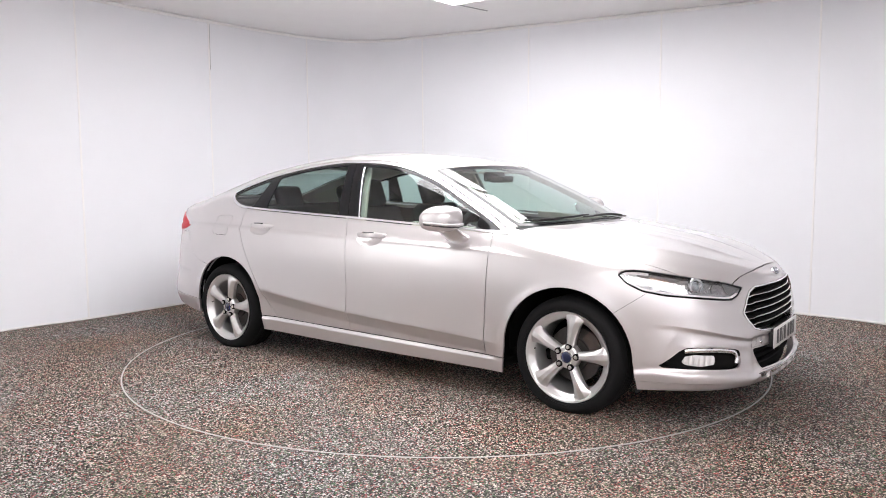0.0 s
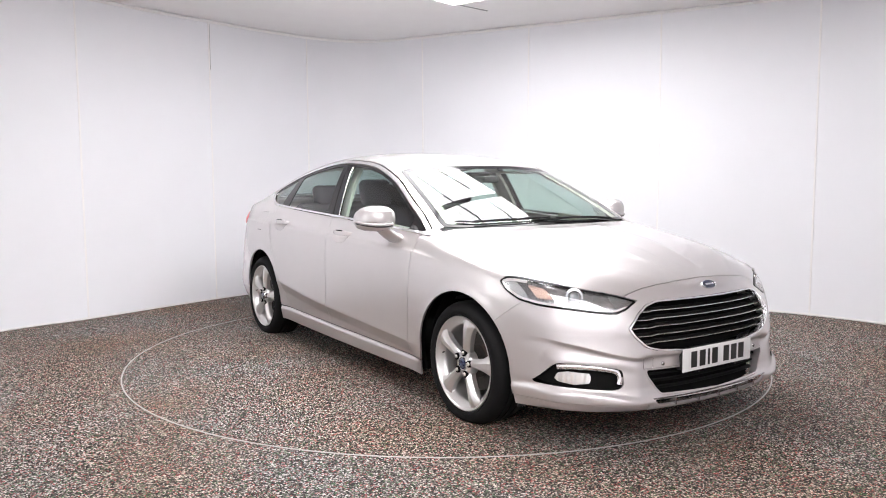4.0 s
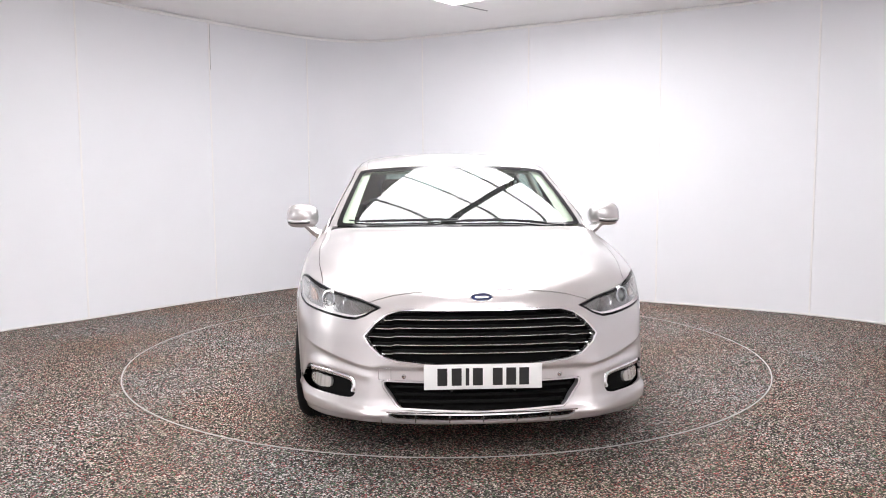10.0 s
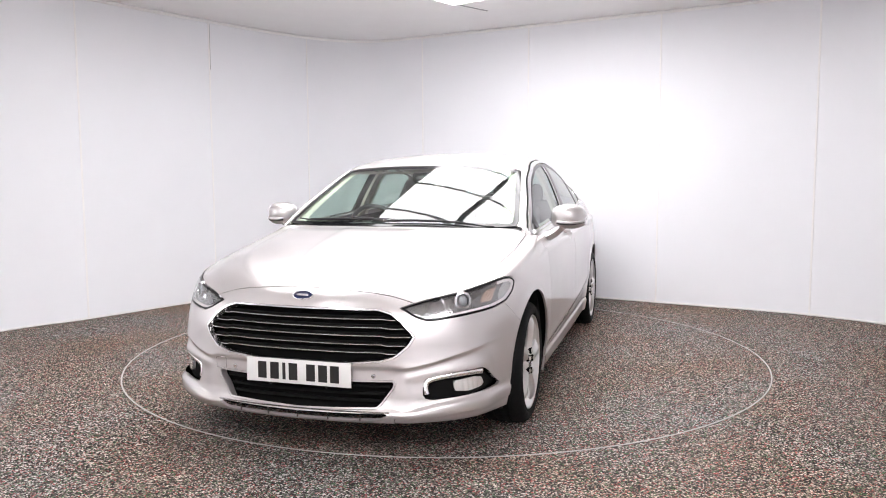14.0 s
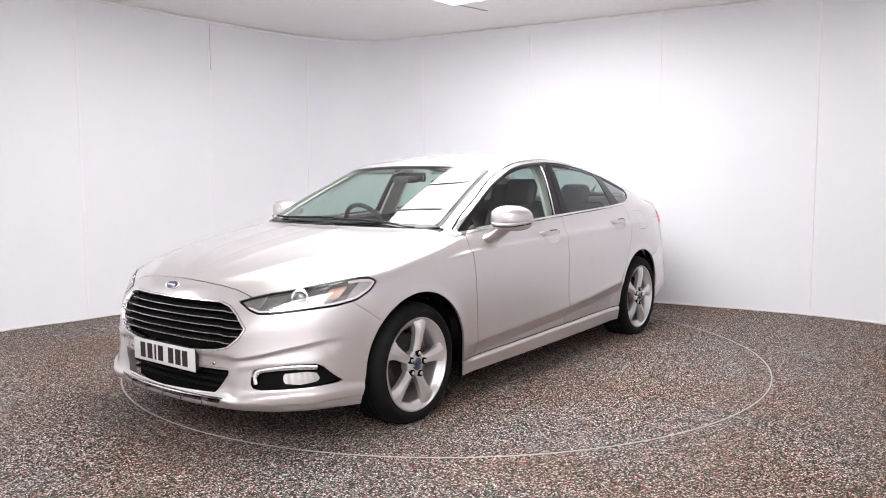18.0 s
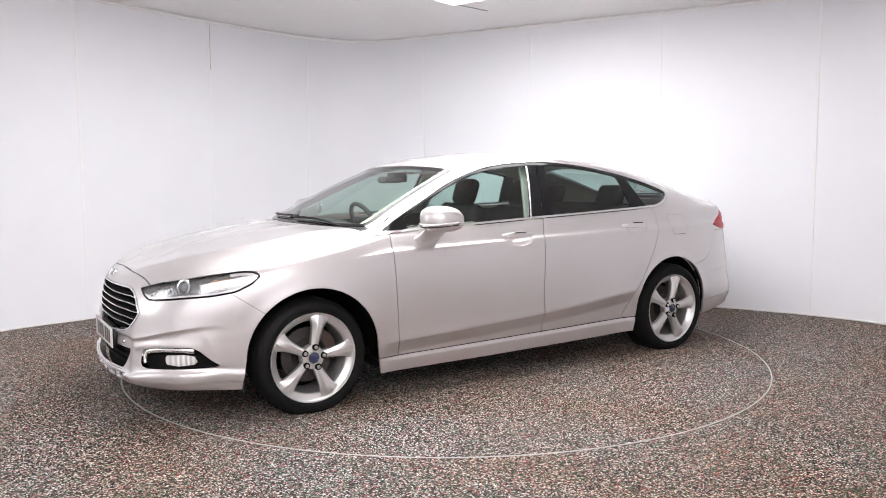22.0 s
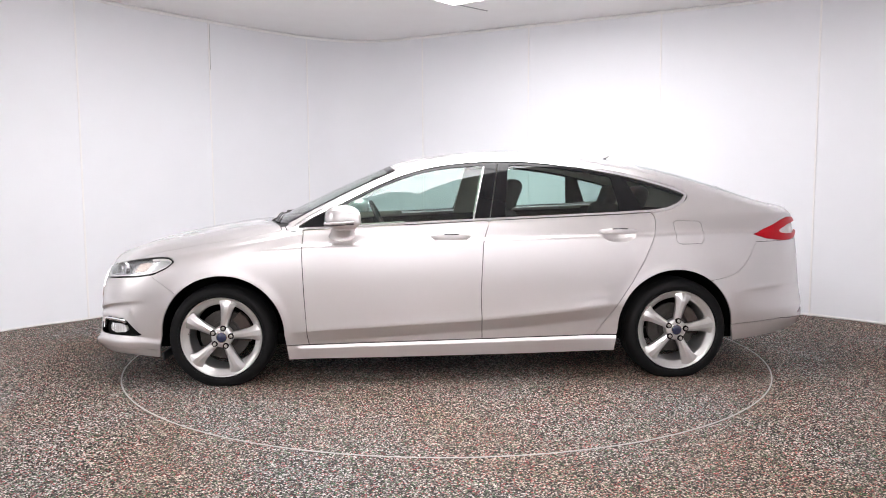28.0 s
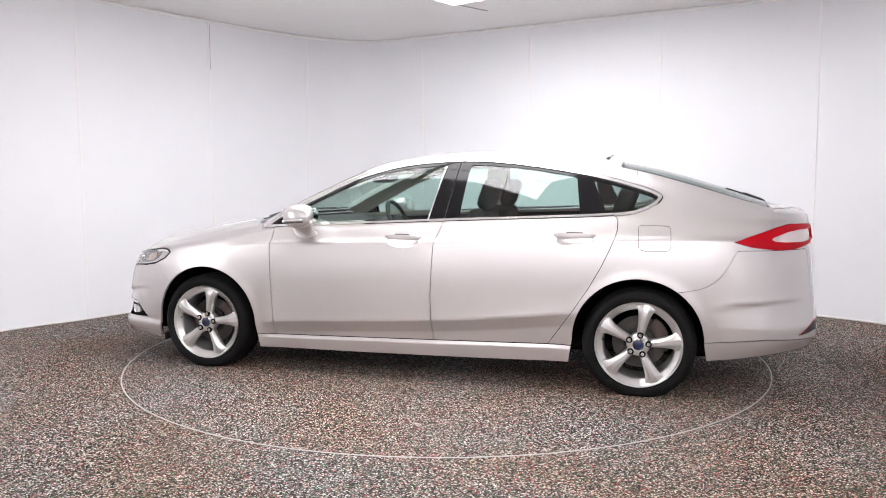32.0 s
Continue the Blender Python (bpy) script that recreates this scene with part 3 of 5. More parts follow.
        V[:, JK + k, 2] = K[:, 2] + (C[:, 1] - K[:, 2]) * (1 - (1 - r) ** (2.2 + 1.0 * ease(14.0, 15.5, U)))
    for _ in range(22):
        over = np.concatenate([V[:, JT + 4:], V[:, JN - 1:JN] * (1, -1, 1)], axis=1)
        V[:, JT + 3:] += 0.45 * (0.5 * (V[:, JT + 2:JN] + over) - V[:, JT + 3:])
    # raised lines along the bonnet, sharp on the outer side
    for k in range(1, N5):
        r = k / N5
        hood = (1 - ease(6.2, 7.0, U)) * ease(1.3, 3.4, U)
        for r0, h in ((0.70, 0.006), (0.14, 0.009)):
            V[:, JK + k, 2] += hood * h * (math.exp((r - r0) / 0.045) if r < r0 else math.exp(-(r - r0) / 0.20))
    # the windscreen runs on straight down to the scuttle
    ia, ib = int(round(7.6 * PER)), int(round(8.4 * PER))
    run = (V[ib] - V[ia]) / (U[ib] - U[ia])
    row = ease(JK - 2, JK + 5, np.arange(JN + 1))[:, None]
    for i in range(int(6.95 * PER), ia):
        wt = float(ease(6.95, 7.12, U[i])) * row
        V[i] = V[i] * (1 - wt) + (V[ia] + (U[i] - U[ia]) * run) * wt
    # fair the glass and the roof lengthwise
    for lo_u, hi_u in ((7.3, 10.1), (10.6, 15.0)):
        hold = (ease(lo_u - 0.15, lo_u + 0.4, U) * (1 - ease(hi_u - 0.4, hi_u + 0.15, U)))[1:-1, None, None]
        for _ in range(70):
            V[1:-1, JK - 4:] += hold * 0.5 * (0.5 * (V[:-2, JK - 4:] + V[2:, JK - 4:]) - V[1:-1, JK - 4:])
    soft = (1 - ease(6.0, 7.2, U) + ease(15.5, 17.0, U)).clip(0, 1)[:, None, None]
    for _ in range(10):
        a, b2 = N1 + N2 + 4, JT + 10
        V[:, a:b2] += soft * 0.45 * (0.5 * (V[:, a - 1:b2 - 1] + V[:, a + 1:b2 + 1]) - V[:, a:b2])
    V[:, :, 1] = np.maximum(V[:, :, 1], 0)
    V[0, :, 1], V[-1, :, 1], V[:, JN, 1] = 0, 0, 0
    du, dv = np.gradient(V, axis=0), np.gradient(V, axis=1)
    nrm = np.cross(du, dv)
    ln = np.linalg.norm(nrm, axis=2, keepdims=True)
    nrm = np.where(ln > 1e-9, nrm / np.maximum(ln, 1e-9), np.array((0, 0, 1.0)))
    nrm[0, :JT, :] = nrm[1, :JT, :]
    nrm[-1, :JT, :] = nrm[-2, :JT, :]
    for lst in ((0, slice(None)), (-1, slice(None)), (slice(None), JN)):
        nrm[lst[0], lst[1], 1] = 0
    nrm /= np.maximum(np.linalg.norm(nrm, axis=2, keepdims=True), 1e-9)
    jj = np.broadcast_to(np.arange(JN + 1), (n, JN + 1))
    uu = np.broadcast_to(U[:, None], (n, JN + 1))
    A = np.concatenate([V, uu[..., None], jj[..., None], nrm], axis=2)
    w = JN + 1
    F = [(i * w + j, (i + 1) * w + j, (i + 1) * w + j + 1, i * w + j + 1) for i in range(n - 1) for j in range(JN)]
    return A, F


def carve(M, field, gap=0.0032):
    """Cuts a skin along field = 0, leaving a gap. Returns the piece with field > 0 and the rest."""
    V, F = M
    f = field(V)
    return cut(V, F, f - gap / 2), cut(V, F, -f - gap / 2)


def cut(V, F, f):
    """The part of a skin where f >= 0, its edge faces trimmed."""
    pos = (f >= 0).tolist()
    fl = f.tolist()
    faces, extra, made = [], [], {}
    nv = len(V)
    for face in F:
        k = sum(pos[i] for i in face)
        if k == len(face):
            faces.append(face)
        elif k:
            out = []
            for a, b in zip(face, face[1:] + face[:1]):
                if pos[a]:
                    out.append(a)
                if pos[a] != pos[b]:
                    key = (a, b) if a < b else (b, a)
                    if key not in made:
                        t = fl[key[0]] / (fl[key[0]] - fl[key[1]])
                        made[key] = nv + len(extra)
                        extra.append(V[key[0]] * (1 - t) + V[key[1]] * t)
                    out.append(made[key])
            if len(out) > 2:
                faces.append(tuple(out))
    W = np.vstack([V, extra]) if extra else V
    used = sorted({i for fc in faces for i in fc})
    new_i = {o: k for k, o in enumerate(used)}
    return W[used] if used else W[:0], [tuple(new_i[i] for i in fc) for fc in faces]


def region(poly, u, v):
    """Signed distance to a closed outline, positive inside."""
    p = np.array(poly, float)
    q = np.roll(p, -1, 0)
    best = np.full(u.shape, 1e9)
    inside = np.zeros(u.shape, bool)
    for (ax, ay), (bx, by) in zip(p, q):
        ex, ey = bx - ax, by - ay
        t = np.clip(((u - ax) * ex + (v - ay) * ey) / (ex * ex + ey * ey + 1e-12), 0, 1)
        best = np.minimum(best, np.hypot(u - ax - t * ex, v - ay - t * ey))
        cross = ((ay > v) != (by > v)) & (u < (bx - ax) * (v - ay) / (by - ay + 1e-12) + ax)
        inside ^= cross
    return np.where(inside, best, -best)


def sheet(name, M, material, parent, push=0.0, thick=0.012, join=False, label="", flip=False):
    """Makes a cut skin a part: with its own thickness at the edges. join: both halves in one mesh; flip: the car's right half."""
    V, F = M
    pts, nrm = V[:, :3] + push * V[:, 5:8], V[:, 5:8] / np.maximum(np.linalg.norm(V[:, 5:8], axis=1, keepdims=True), 1e-9)
    count = {}
    for fc in F:
        for a, b in zip(fc, fc[1:] + fc[:1]):
            count[(a, b)] = count.get((a, b), 0) + 1
    edge = [(a, b) for (a, b) in count if (b, a) not in count]
    vs, ns, fs = [tuple(p) for p in pts], [tuple(k) for k in nrm], list(F)
    if thick:
        for a, b in edge:
            if join and abs(pts[a][1]) < 1e-4 and abs(pts[b][1]) < 1e-4:
                continue
            d = pts[b] - pts[a]
            o = np.cross(d, nrm[a]) * (1 if thick > 0 else -1)
            o /= max(np.linalg.norm(o), 1e-9)
            k = len(vs)
            vs += [tuple(pts[a]), tuple(pts[b]), tuple(pts[b] - thick * nrm[b]), tuple(pts[a] - thick * nrm[a])]
            ns += [tuple(o)] * 4
            fs.append((k + 1, k, k + 3, k + 2) if thick > 0 else (k, k + 1, k + 2, k + 3))
    if flip or join:
        vr, nr = [(x, -y, z) for x, y, z in vs], [(x, -y, z) for x, y, z in ns]
        fr = [tuple(reversed(fc)) for fc in fs]
        if flip:
            vs, ns, fs = vr, nr, fr
        else:
            k = len(vs)
            vs, ns, fs = vs + vr, ns + nr, fs + [tuple(i + k for i in fc) for fc in fr]
    me = mesh_from(name, vs, fs)
    me.normals_split_custom_set_from_vertices(ns)
    return part(name, me, material, parent, label)


def pair(name, M, material, parent, push=0.0, thick=0.012, label=""):
    return [sheet(name, M, material, parent, push, thick, False, label, flip) for flip in (False, True)]


SKIN = skin()
GRID = SKIN[0]


def nose_x(y, z):
    """How far forward the front skin stands at a given y and z."""
    i1 = int(5 * PER)
    ys, xs = [], []
    for i in range(i1):
        c = GRID[i, :JT + 1]
        ys.append(np.interp(z, c[:, 2], c[:, 1]))
        xs.append(np.interp(z, c[:, 2], c[:, 0]))
    o = np.argsort(ys)
    return float(np.interp(abs(y), np.array(ys)[o], np.array(xs)[o]))


def corner_at(u, z):
    """The place on the front corner's skin where x - y = u at the height z."""
    cs = [GRID[i, :JT + 1] for i in range(6 * PER)]
    xs = np.array([np.interp(z, c[:, 2], c[:, 0]) for c in cs])
    ys = np.array([np.interp(z, c[:, 2], c[:, 1]) for c in cs])
    o = np.argsort(xs - ys)
    return float(np.interp(u, (xs - ys)[o], xs[o])), float(np.interp(u, (xs - ys)[o], ys[o])), z


def side_y(x, z):
    """How far out the left skin stands at a given x and z."""
    i0, i1 = int(4.5 * PER), int(18.5 * PER)
    xs, ys = [], []
    for i in range(i0, i1):
        c = GRID[i, :JT + N4]
        xs.append(np.interp(z, c[:, 2], c[:, 0]))
        ys.append(np.interp(z, c[:, 2], c[:, 1]))
    o = np.argsort(xs)
    return float(np.interp(x, np.array(xs)[o], np.array(ys)[o]))


# outlines of what is cut from the skin
WINDOW_TOP = spline([(1.016, 0.960), (0.87, 1.052), (0.65, 1.160), (0.43, 1.266), (0.212, 1.340), (0.0, 1.379), (-0.263, 1.397), (-0.484, 1.394), (-0.743, 1.368),
                     (-1.006, 1.326), (-1.232, 1.278), (-1.462, 1.210), (-1.545, 1.172)], 4).tolist()
WINDOW_LOW = [(-1.548, 1.160), (-1.520, 1.125), (-1.470, 1.095), (-1.40, 1.070), (-1.327, 1.058), (-1.087, 1.045), (-0.247, 1.013), (0.574, 0.977), (1.00, 0.956)]
WINDOW = WINDOW_TOP + WINDOW_LOW
GRILLE = [(0.0, 0.697), (0.20, 0.697), (0.36, 0.694), (0.42, 0.676), (0.47, 0.640), (0.522, 0.582), (0.50, 0.545), (0.445, 0.496), (0.38, 0.478), (0.20, 0.463), (0.0, 0.459),
          (-0.3, 0.459), (-0.3, 0.697)]
INTAKE = [(0.0, 0.376), (0.442, 0.380), (0.435, 0.355), (0.385, 0.285), (0.368, 0.268), (0.0, 0.257), (-0.3, 0.257), (-0.3, 0.376)]
LIP_SLOT = [(0.0, 0.240), (0.425, 0.247), (0.418, 0.232), (0.39, 0.214), (0.0, 0.207), (-0.3, 0.207), (-0.3, 0.240)]
FOG = [(1.075, 0.312), (1.150, 0.352), (1.225, 0.402), (1.270, 0.419), (1.464, 0.419), (1.671, 0.398), (1.692, 0.386), (1.701, 0.325), (1.680, 0.306), (1.640, 0.301), (1.344, 0.309)]
FOG_LAMP = [(1.235, 0.342), (1.258, 0.371), (1.330, 0.381), (1.492, 0.375), (1.485, 0.330), (1.375, 0.321), (1.260, 0.330)]
HEADLAMP = [(0.848, 0.774), (0.865, 0.789), (0.90, 0.800), (0.96, 0.803), (1.03, 0.799), (1.20, 0.783), (1.39, 0.762), (1.63, 0.732), (1.782, 0.704), (1.74, 0.684),
            (1.71, 0.666), (1.645, 0.649), (1.57, 0.651), (1.34, 0.667), (1.13, 0.678), (0.99, 0.696), (0.895, 0.733)]
TAILLAMP = [(1.115, 0.910), (1.30, 0.952), (1.48, 0.992), (1.62, 1.010), (2.05, 1.000), (2.05, 0.905), (1.62, 0.862), (1.45, 0.862), (1.25, 0.880)]
TAIL_WHITE = [(1.40, 0.925), (1.46, 0.940), (1.58, 0.962), (1.74, 0.974), (2.04, 0.974), (2.04, 0.918), (1.75, 0.902), (1.52, 0.904), (1.42, 0.912)]


def door_front(V):
    return V[:, 0] - np.interp(V[:, 2], [0.16, 0.249, 0.30, 0.575, 0.855, 0.952], [0.885, 0.899, 0.908, 0.923, 0.934, 0.925])


def door_mid(V):
    return V[:, 0] - np.interp(V[:, 2], [0.27, 0.558, 0.878, 1.0, 1.4], [-0.184, -0.174, -0.191, -0.235, -0.315])


def door_rear(V):
    return V[:, 0] - np.interp(V[:, 2], [0.282, 0.469, 0.62, 0.757, 0.86, 0.93, 0.972, 1.02, 1.051], [-0.903, -1.036, -1.137, -1.214, -1.262, -1.289, -1.301, -1.303, -1.292])


def door_foot(V):
    return V[:, 2] - np.interp(V[:, 0], [-0.903, -0.184, 0.899], [0.282, 0.268, 0.249])


def belt_line(V):
    return V[:, 2] - np.interp(V[:, 0], [-1.47, -1.40, -1.327, -1.087, -0.247, 0.574, 1.0], [1.095, 1.070, 1.058, 1.045, 1.013, 0.977, 0.956])


def build_car():
    car = empty("car")
    tagged(car, "silver five-door saloon car parked on the turntable", "car")
    body = empty("body", car)
    least = lambda *f: np.minimum.reduce(f)
    rest = (SKIN[0].reshape(-1, 8), SKIN[1])

    # wheel openings
    for fr in (True, False):
        _, rest = carve(rest, lambda V: least(-arch(V[:, 0], V[:, 2], fr), V[:, 1] - 0.5, JT - V[:, 4]), 0)
    ahead = lambda V: V[:, 0] - 1.5
    # grille with its bright surround, lower intake, lip slot, fog lamp housings
    ring, rest = carve(rest, lambda V: least(region(GRILLE, V[:, 1], V[:, 2]) + 0.008, ahead(V)), 0.002)
    hole, ring = carve(ring, lambda V: region(GRILLE, V[:, 1], V[:, 2]), 0)
    sheet("grille_surround", ring, BRIGHT, car, 0.004, 0.03, True, "chrome grille surround")
    # near-black sheets put shade into this opening and the two below
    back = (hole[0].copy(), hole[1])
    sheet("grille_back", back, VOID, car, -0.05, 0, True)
    ring, rest = carve(rest, lambda V: least(region(INTAKE, V[:, 1], V[:, 2]) + 0.008, ahead(V)), 0.002)
    hole, ring = carve(ring, lambda V: region(INTAKE, V[:, 1], V[:, 2]), 0)
    sheet("intake_surround", ring, PAINT, car, 0.0, 0.04, True)
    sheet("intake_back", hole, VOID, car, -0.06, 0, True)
    hole, rest = carve(rest, lambda V: least(region(LIP_SLOT, V[:, 1], V[:, 2]), ahead(V)), 0)
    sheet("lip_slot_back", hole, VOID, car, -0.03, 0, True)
    fog = lambda V, out=FOG: region(out, V[:, 0] - V[:, 1], V[:, 2])
    hole, rest = carve(rest, lambda V: least(fog(V), ahead(V)), 0)
    pair("fog_lamp_housing", hole, MATT, car, -0.034, -0.034)
    eye, _ = carve(hole, lambda V: fog(V, FOG_LAMP), 0)
    pair("fog_lamp", eye, FOG_LENS, car, -0.018, 0.014, "clear ribbed fog lamp")
    # headlamps
    lamp, rest = carve(rest, lambda V: least(region(HEADLAMP, V[:, 0] - V[:, 1], V[:, 2]), ahead(V)), 0.004)
    edge = lambda V: region(HEADLAMP, V[:, 0] - V[:, 1], V[:, 2])
    rim, lens = carve(lamp, lambda V: 0.0085 - edge(V), 0)
    for ob in pair("headlamp_lens", lens, CLEAR, car, 0.001, 0.0):
        ob.visible_shadow = False
    pair("headlamp_seal", rim, GLOSS_BLACK, car, 0.001, 0.006)
    slant = lambda V: V[:, 0] - V[:, 1] + 1.2 * (V[:, 2] - 0.72)

    def sunk(M, lift):
        v = M[0].copy()
        v[:, :3] -= v[:, 5:8] * np.clip(0.003 + 0.7 * (edge(v) - 0.006) - lift, 0.001, 0.027 - lift)[:, None]
        return v, M[1]
    guide, bowl = carve(lens, lambda V: least(edge(V) - 0.002, 0.019 - edge(V), np.maximum(1.05 - V[:, 0] + V[:, 1], np.interp(V[:, 0] - V[:, 1], [0.9, 1.75], [0.725, 0.680]) - V[:, 2])), 0)
    pair("light_guide", sunk(guide, 0.003), WHITE_LENS, car, 0.0, 0.006, "white light strip along the lamp's edge")
    dark, bowl = carve(bowl, lambda V: slant(V) - 1.60, 0)
    pair("headlamp_infill", sunk(dark, 0.002), LAMP_GREY, car, 0.0, 0.004)
    amber, bowl = carve(bowl, lambda V: least(slant(V) - 1.10, 1.215 - slant(V), V[:, 2] - 0.712, edge(V) - 0.024), 0)
    pair("indicator_reflector", sunk(amber, 0.003), AMBER, car, 0.0, 0.004, "amber-tinted indicator reflector")
    white, bowl = carve(bowl, lambda V: 1.04 - slant(V), 0)
    pair("headlamp_end", sunk(white, 0.002), LAMP_END, car, 0.0, 0.004)
    pair("headlamp_bowl", sunk(lens, 0.0), BULB_DARK, car, 0.0, -0.003)

    # bonnet
    def bonnet(V):
        gap_y = np.interp(V[:, 0], [1.0, 1.4, 1.7, 1.95, 2.1, 2.3], [0.795, 0.800, 0.775, 0.735, 0.72, 0.72])
        nose = V[:, 2] - np.interp(V[:, 1], [0.0, 0.2, 0.31, 0.40, 0.485, 0.55], [0.783, 0.777, 0.768, 0.753, 0.729, 0.705])
        return least((6.9 - V[:, 3]) * 0.15, gap_y - V[:, 1], nose, (V[:, 4] - JT + 6) * 0.05)
    hood, rest = carve(rest, bonnet)
    sheet("bonnet", hood, PAINT, car, 0, 0.014, True)
    cowl, rest = carve(rest, lambda V: least((7.14 - V[:, 3]) * 0.15, (V[:, 3] - 6.9) * 0.15, 0.765 - V[:, 1]), 0.002)
    sheet("scuttle_panel", cowl, BLACK, car, -0.012, 0.01, True)

    # front bumper
    def front_bumper(V):
        line = V[:, 0] - np.interp(V[:, 2], [0.2, 0.580, 0.685, 0.76], [1.19, 1.709, 1.858, 1.93])
        return least(line, 0.775 - V[:, 2] + 0.3 * (V[:, 0] - 2.1).clip(0, 1), (5.4 - V[:, 3]) * 0.2)
    bump, rest = carve(rest, front_bumper)
    skirt, bump = carve(bump, lambda V: least(np.interp(V[:, 0], [1.7, 1.82, 2.03, 2.19, 2.30], [0.222, 0.226, 0.236, 0.238, 0.224]) - V[:, 2], V[:, 1] - 0.45), 0.004)
    pair("front_skirt", skirt, PAINT, car, -0.003, 0.014)
    sheet("front_bumper", bump, PAINT, car, 0, 0.014, True)
    # sills and doors
    sill, rest = carve(rest, lambda V: least(-door_foot(V), 1.2 - V[:, 0], V[:, 0] + 1.2, 0.5 - V[:, 2]), 0.006)
    pair("sill", sill, PAINT, car)
    fd, rest = carve(rest, lambda V: least(-door_front(V), door_mid(V), -belt_line(V), V[:, 1] - 0.3), 0.0046)
    rd, rest = carve(rest, lambda V: least(-door_mid(V), door_rear(V), -belt_line(V), V[:, 1] - 0.3), 0.0046)
    cups = []
    for cx, cz in ((0.010, 0.886), (-1.057, 0.911)):
        def cup_at(V, cx=cx, cz=cz):
            return (1 - np.sqrt(((V[:, 0] - cx) / 0.105) ** 2 + ((V[:, 2] - cz) / 0.040) ** 2)) * 0.03
        src = fd if cx > -0.5 else rd
        cup, left = carve(src, cup_at, 0)
        if cx > -0.5:
            fd = left
        else:
            rd = left
        cv = cup[0].copy()
        depth = np.clip(cup_at(cv) / 0.03, 0, 1)
        cv[:, :3] -= cv[:, 5:8] * (0.024 * np.sqrt(depth))[:, None]
        cv[:, 5:8] += np.c_[(cv[:, 0] - cx) / 0.105 * -0.5, 0 * depth, (cv[:, 2] - cz) / 0.03 * -0.9] * (1 - 0.6 * depth)[:, None]
        cups.append((cv, cup[1]))
    doors_f = pair("front_door", fd, PAINT, car)
    doors_r = pair("rear_door", rd, PAINT, car)
    for doors, cup in ((doors_f, cups[0]), (doors_r, cups[1])):
        for ob, flip in zip(doors, (False, True)):
            sheet("handle_cup", cup, PAINT, ob, 0, 0, False, "", flip)
    fender, rest = carve(rest, lambda V: least(door_front(V), np.maximum((7.02 - V[:, 3]) * 0.15, 0.950 - V[:, 2])))
    pair("front_wing", fender, PAINT, car)

    # side windows: bright outline, black frames, panes
    win, rest = carve(rest, lambda V: least(region(WINDOW, V[:, 0], V[:, 2]) + np.where(belt_line(V) > 0.03, 0.009, 0.0032), V[:, 1] - 0.3), 0.002)
    seal, win = carve(win, lambda V: -0.003 - region(WINDOW, V[:, 0], V[:, 2]), 0)
    pair("window_seal", seal, MATT, car, -0.001, 0.006)
    line, win = carve(win, lambda V: 0.016 - region(WINDOW, V[:, 0], V[:, 2]), 0.003)
    pair("window_line", line, BRIGHT, car, 0.004, 0.008, "chrome strip round the side windows")

    def panes(V, a, b, lo):
        ra = np.interp(V[:, 2], [1.0, 1.4], a)
        rb = np.interp(V[:, 2], [1.0, 1.4], b)
        head = np.interp(-V[:, 0], [-p[0] for p in WINDOW_TOP], [p[1] for p in WINDOW_TOP])
        return least(region(WINDOW, V[:, 0], V[:, 2]) - 0.018, head - V[:, 2] - 0.034, ra - V[:, 0], V[:, 0] - rb)
    for nm, a, b, m, par in (("front_door_glass", (0.80, 0.80), (-0.125, -0.225), GLASS, doors_f), ("rear_door_glass", (-0.330, -0.380), (-1.090, -1.030), GLASS, doors_r),
                             ("quarter_glass", (-1.268, -1.085), (-1.6, -1.6), REAR_GLASS, None)):
        pane, win = carve(win, lambda V: panes(V, a, b, 0), 0)
        for ob in pair(nm, pane, m, car, -0.005, 0.0):
            ob.visible_shadow = False
    lead, win = carve(win, lambda V: V[:, 0] - 0.45, 0)
    pair("corner_glass", lead, GLOSS_BLACK, car, -0.003, 0.006)
    for cover in carve(win, door_mid, 0.006):
        pair("pillar_cover", cover, GLOSS_BLACK, car, -0.002, 0.006, "gloss black window pillar")

    # windscreen and tailgate glass, each with its black border
    def screen(V):
        head = V[:, 0] - (0.405 - 0.13 * V[:, 1] ** 2)
        return least((V[:, 3] - 7.14) * 0.2, head, np.interp(V[:, 0], [0.35, 0.98], [0.622, 0.735]) - V[:, 1])
    ws, rest = carve(rest, screen, 0.004)
    clear, frit = carve(ws, lambda V: least(screen(V) - 0.032, V[:, 0] - (0.45 - 0.13 * V[:, 1] ** 2)), 0)
    sheet("windscreen", clear, SCREEN, car, -0.002, 0.0, True).visible_shadow = False
    sheet("windscreen_border", frit, GLOSS_BLACK, car, -0.002, 0.004, True)

    def hatch(V):
        return least(-1.30 - V[:, 0], V[:, 0] + 2.17, np.interp(V[:, 0], [-2.2, -1.4], [0.52, 0.475]) - V[:, 1])
    hg, rest = carve(rest, lambda V: least(hatch(V), V[:, 4] - JT), 0.004)
    clear, frit = carve(hg, lambda V: hatch(V) - 0.012, 0)
    sheet("tailgate_glass", clear, REAR_GLASS, car, -0.002, 0.0, True).visible_shadow = False
    sheet("tailgate_glass_border", frit, GLOSS_BLACK, car, -0.002, 0.004, True)

    # tail lamps
    back = lambda V: -1.6 - V[:, 0]
    tail, rest = carve(rest, lambda V: least(region(TAILLAMP, -V[:, 0] - V[:, 1], V[:, 2]), back(V)), 0.002)
    white, red = carve(tail, lambda V: region(TAIL_WHITE, -V[:, 0] - V[:, 1], V[:, 2]), 0)
    rv = red[0].copy()
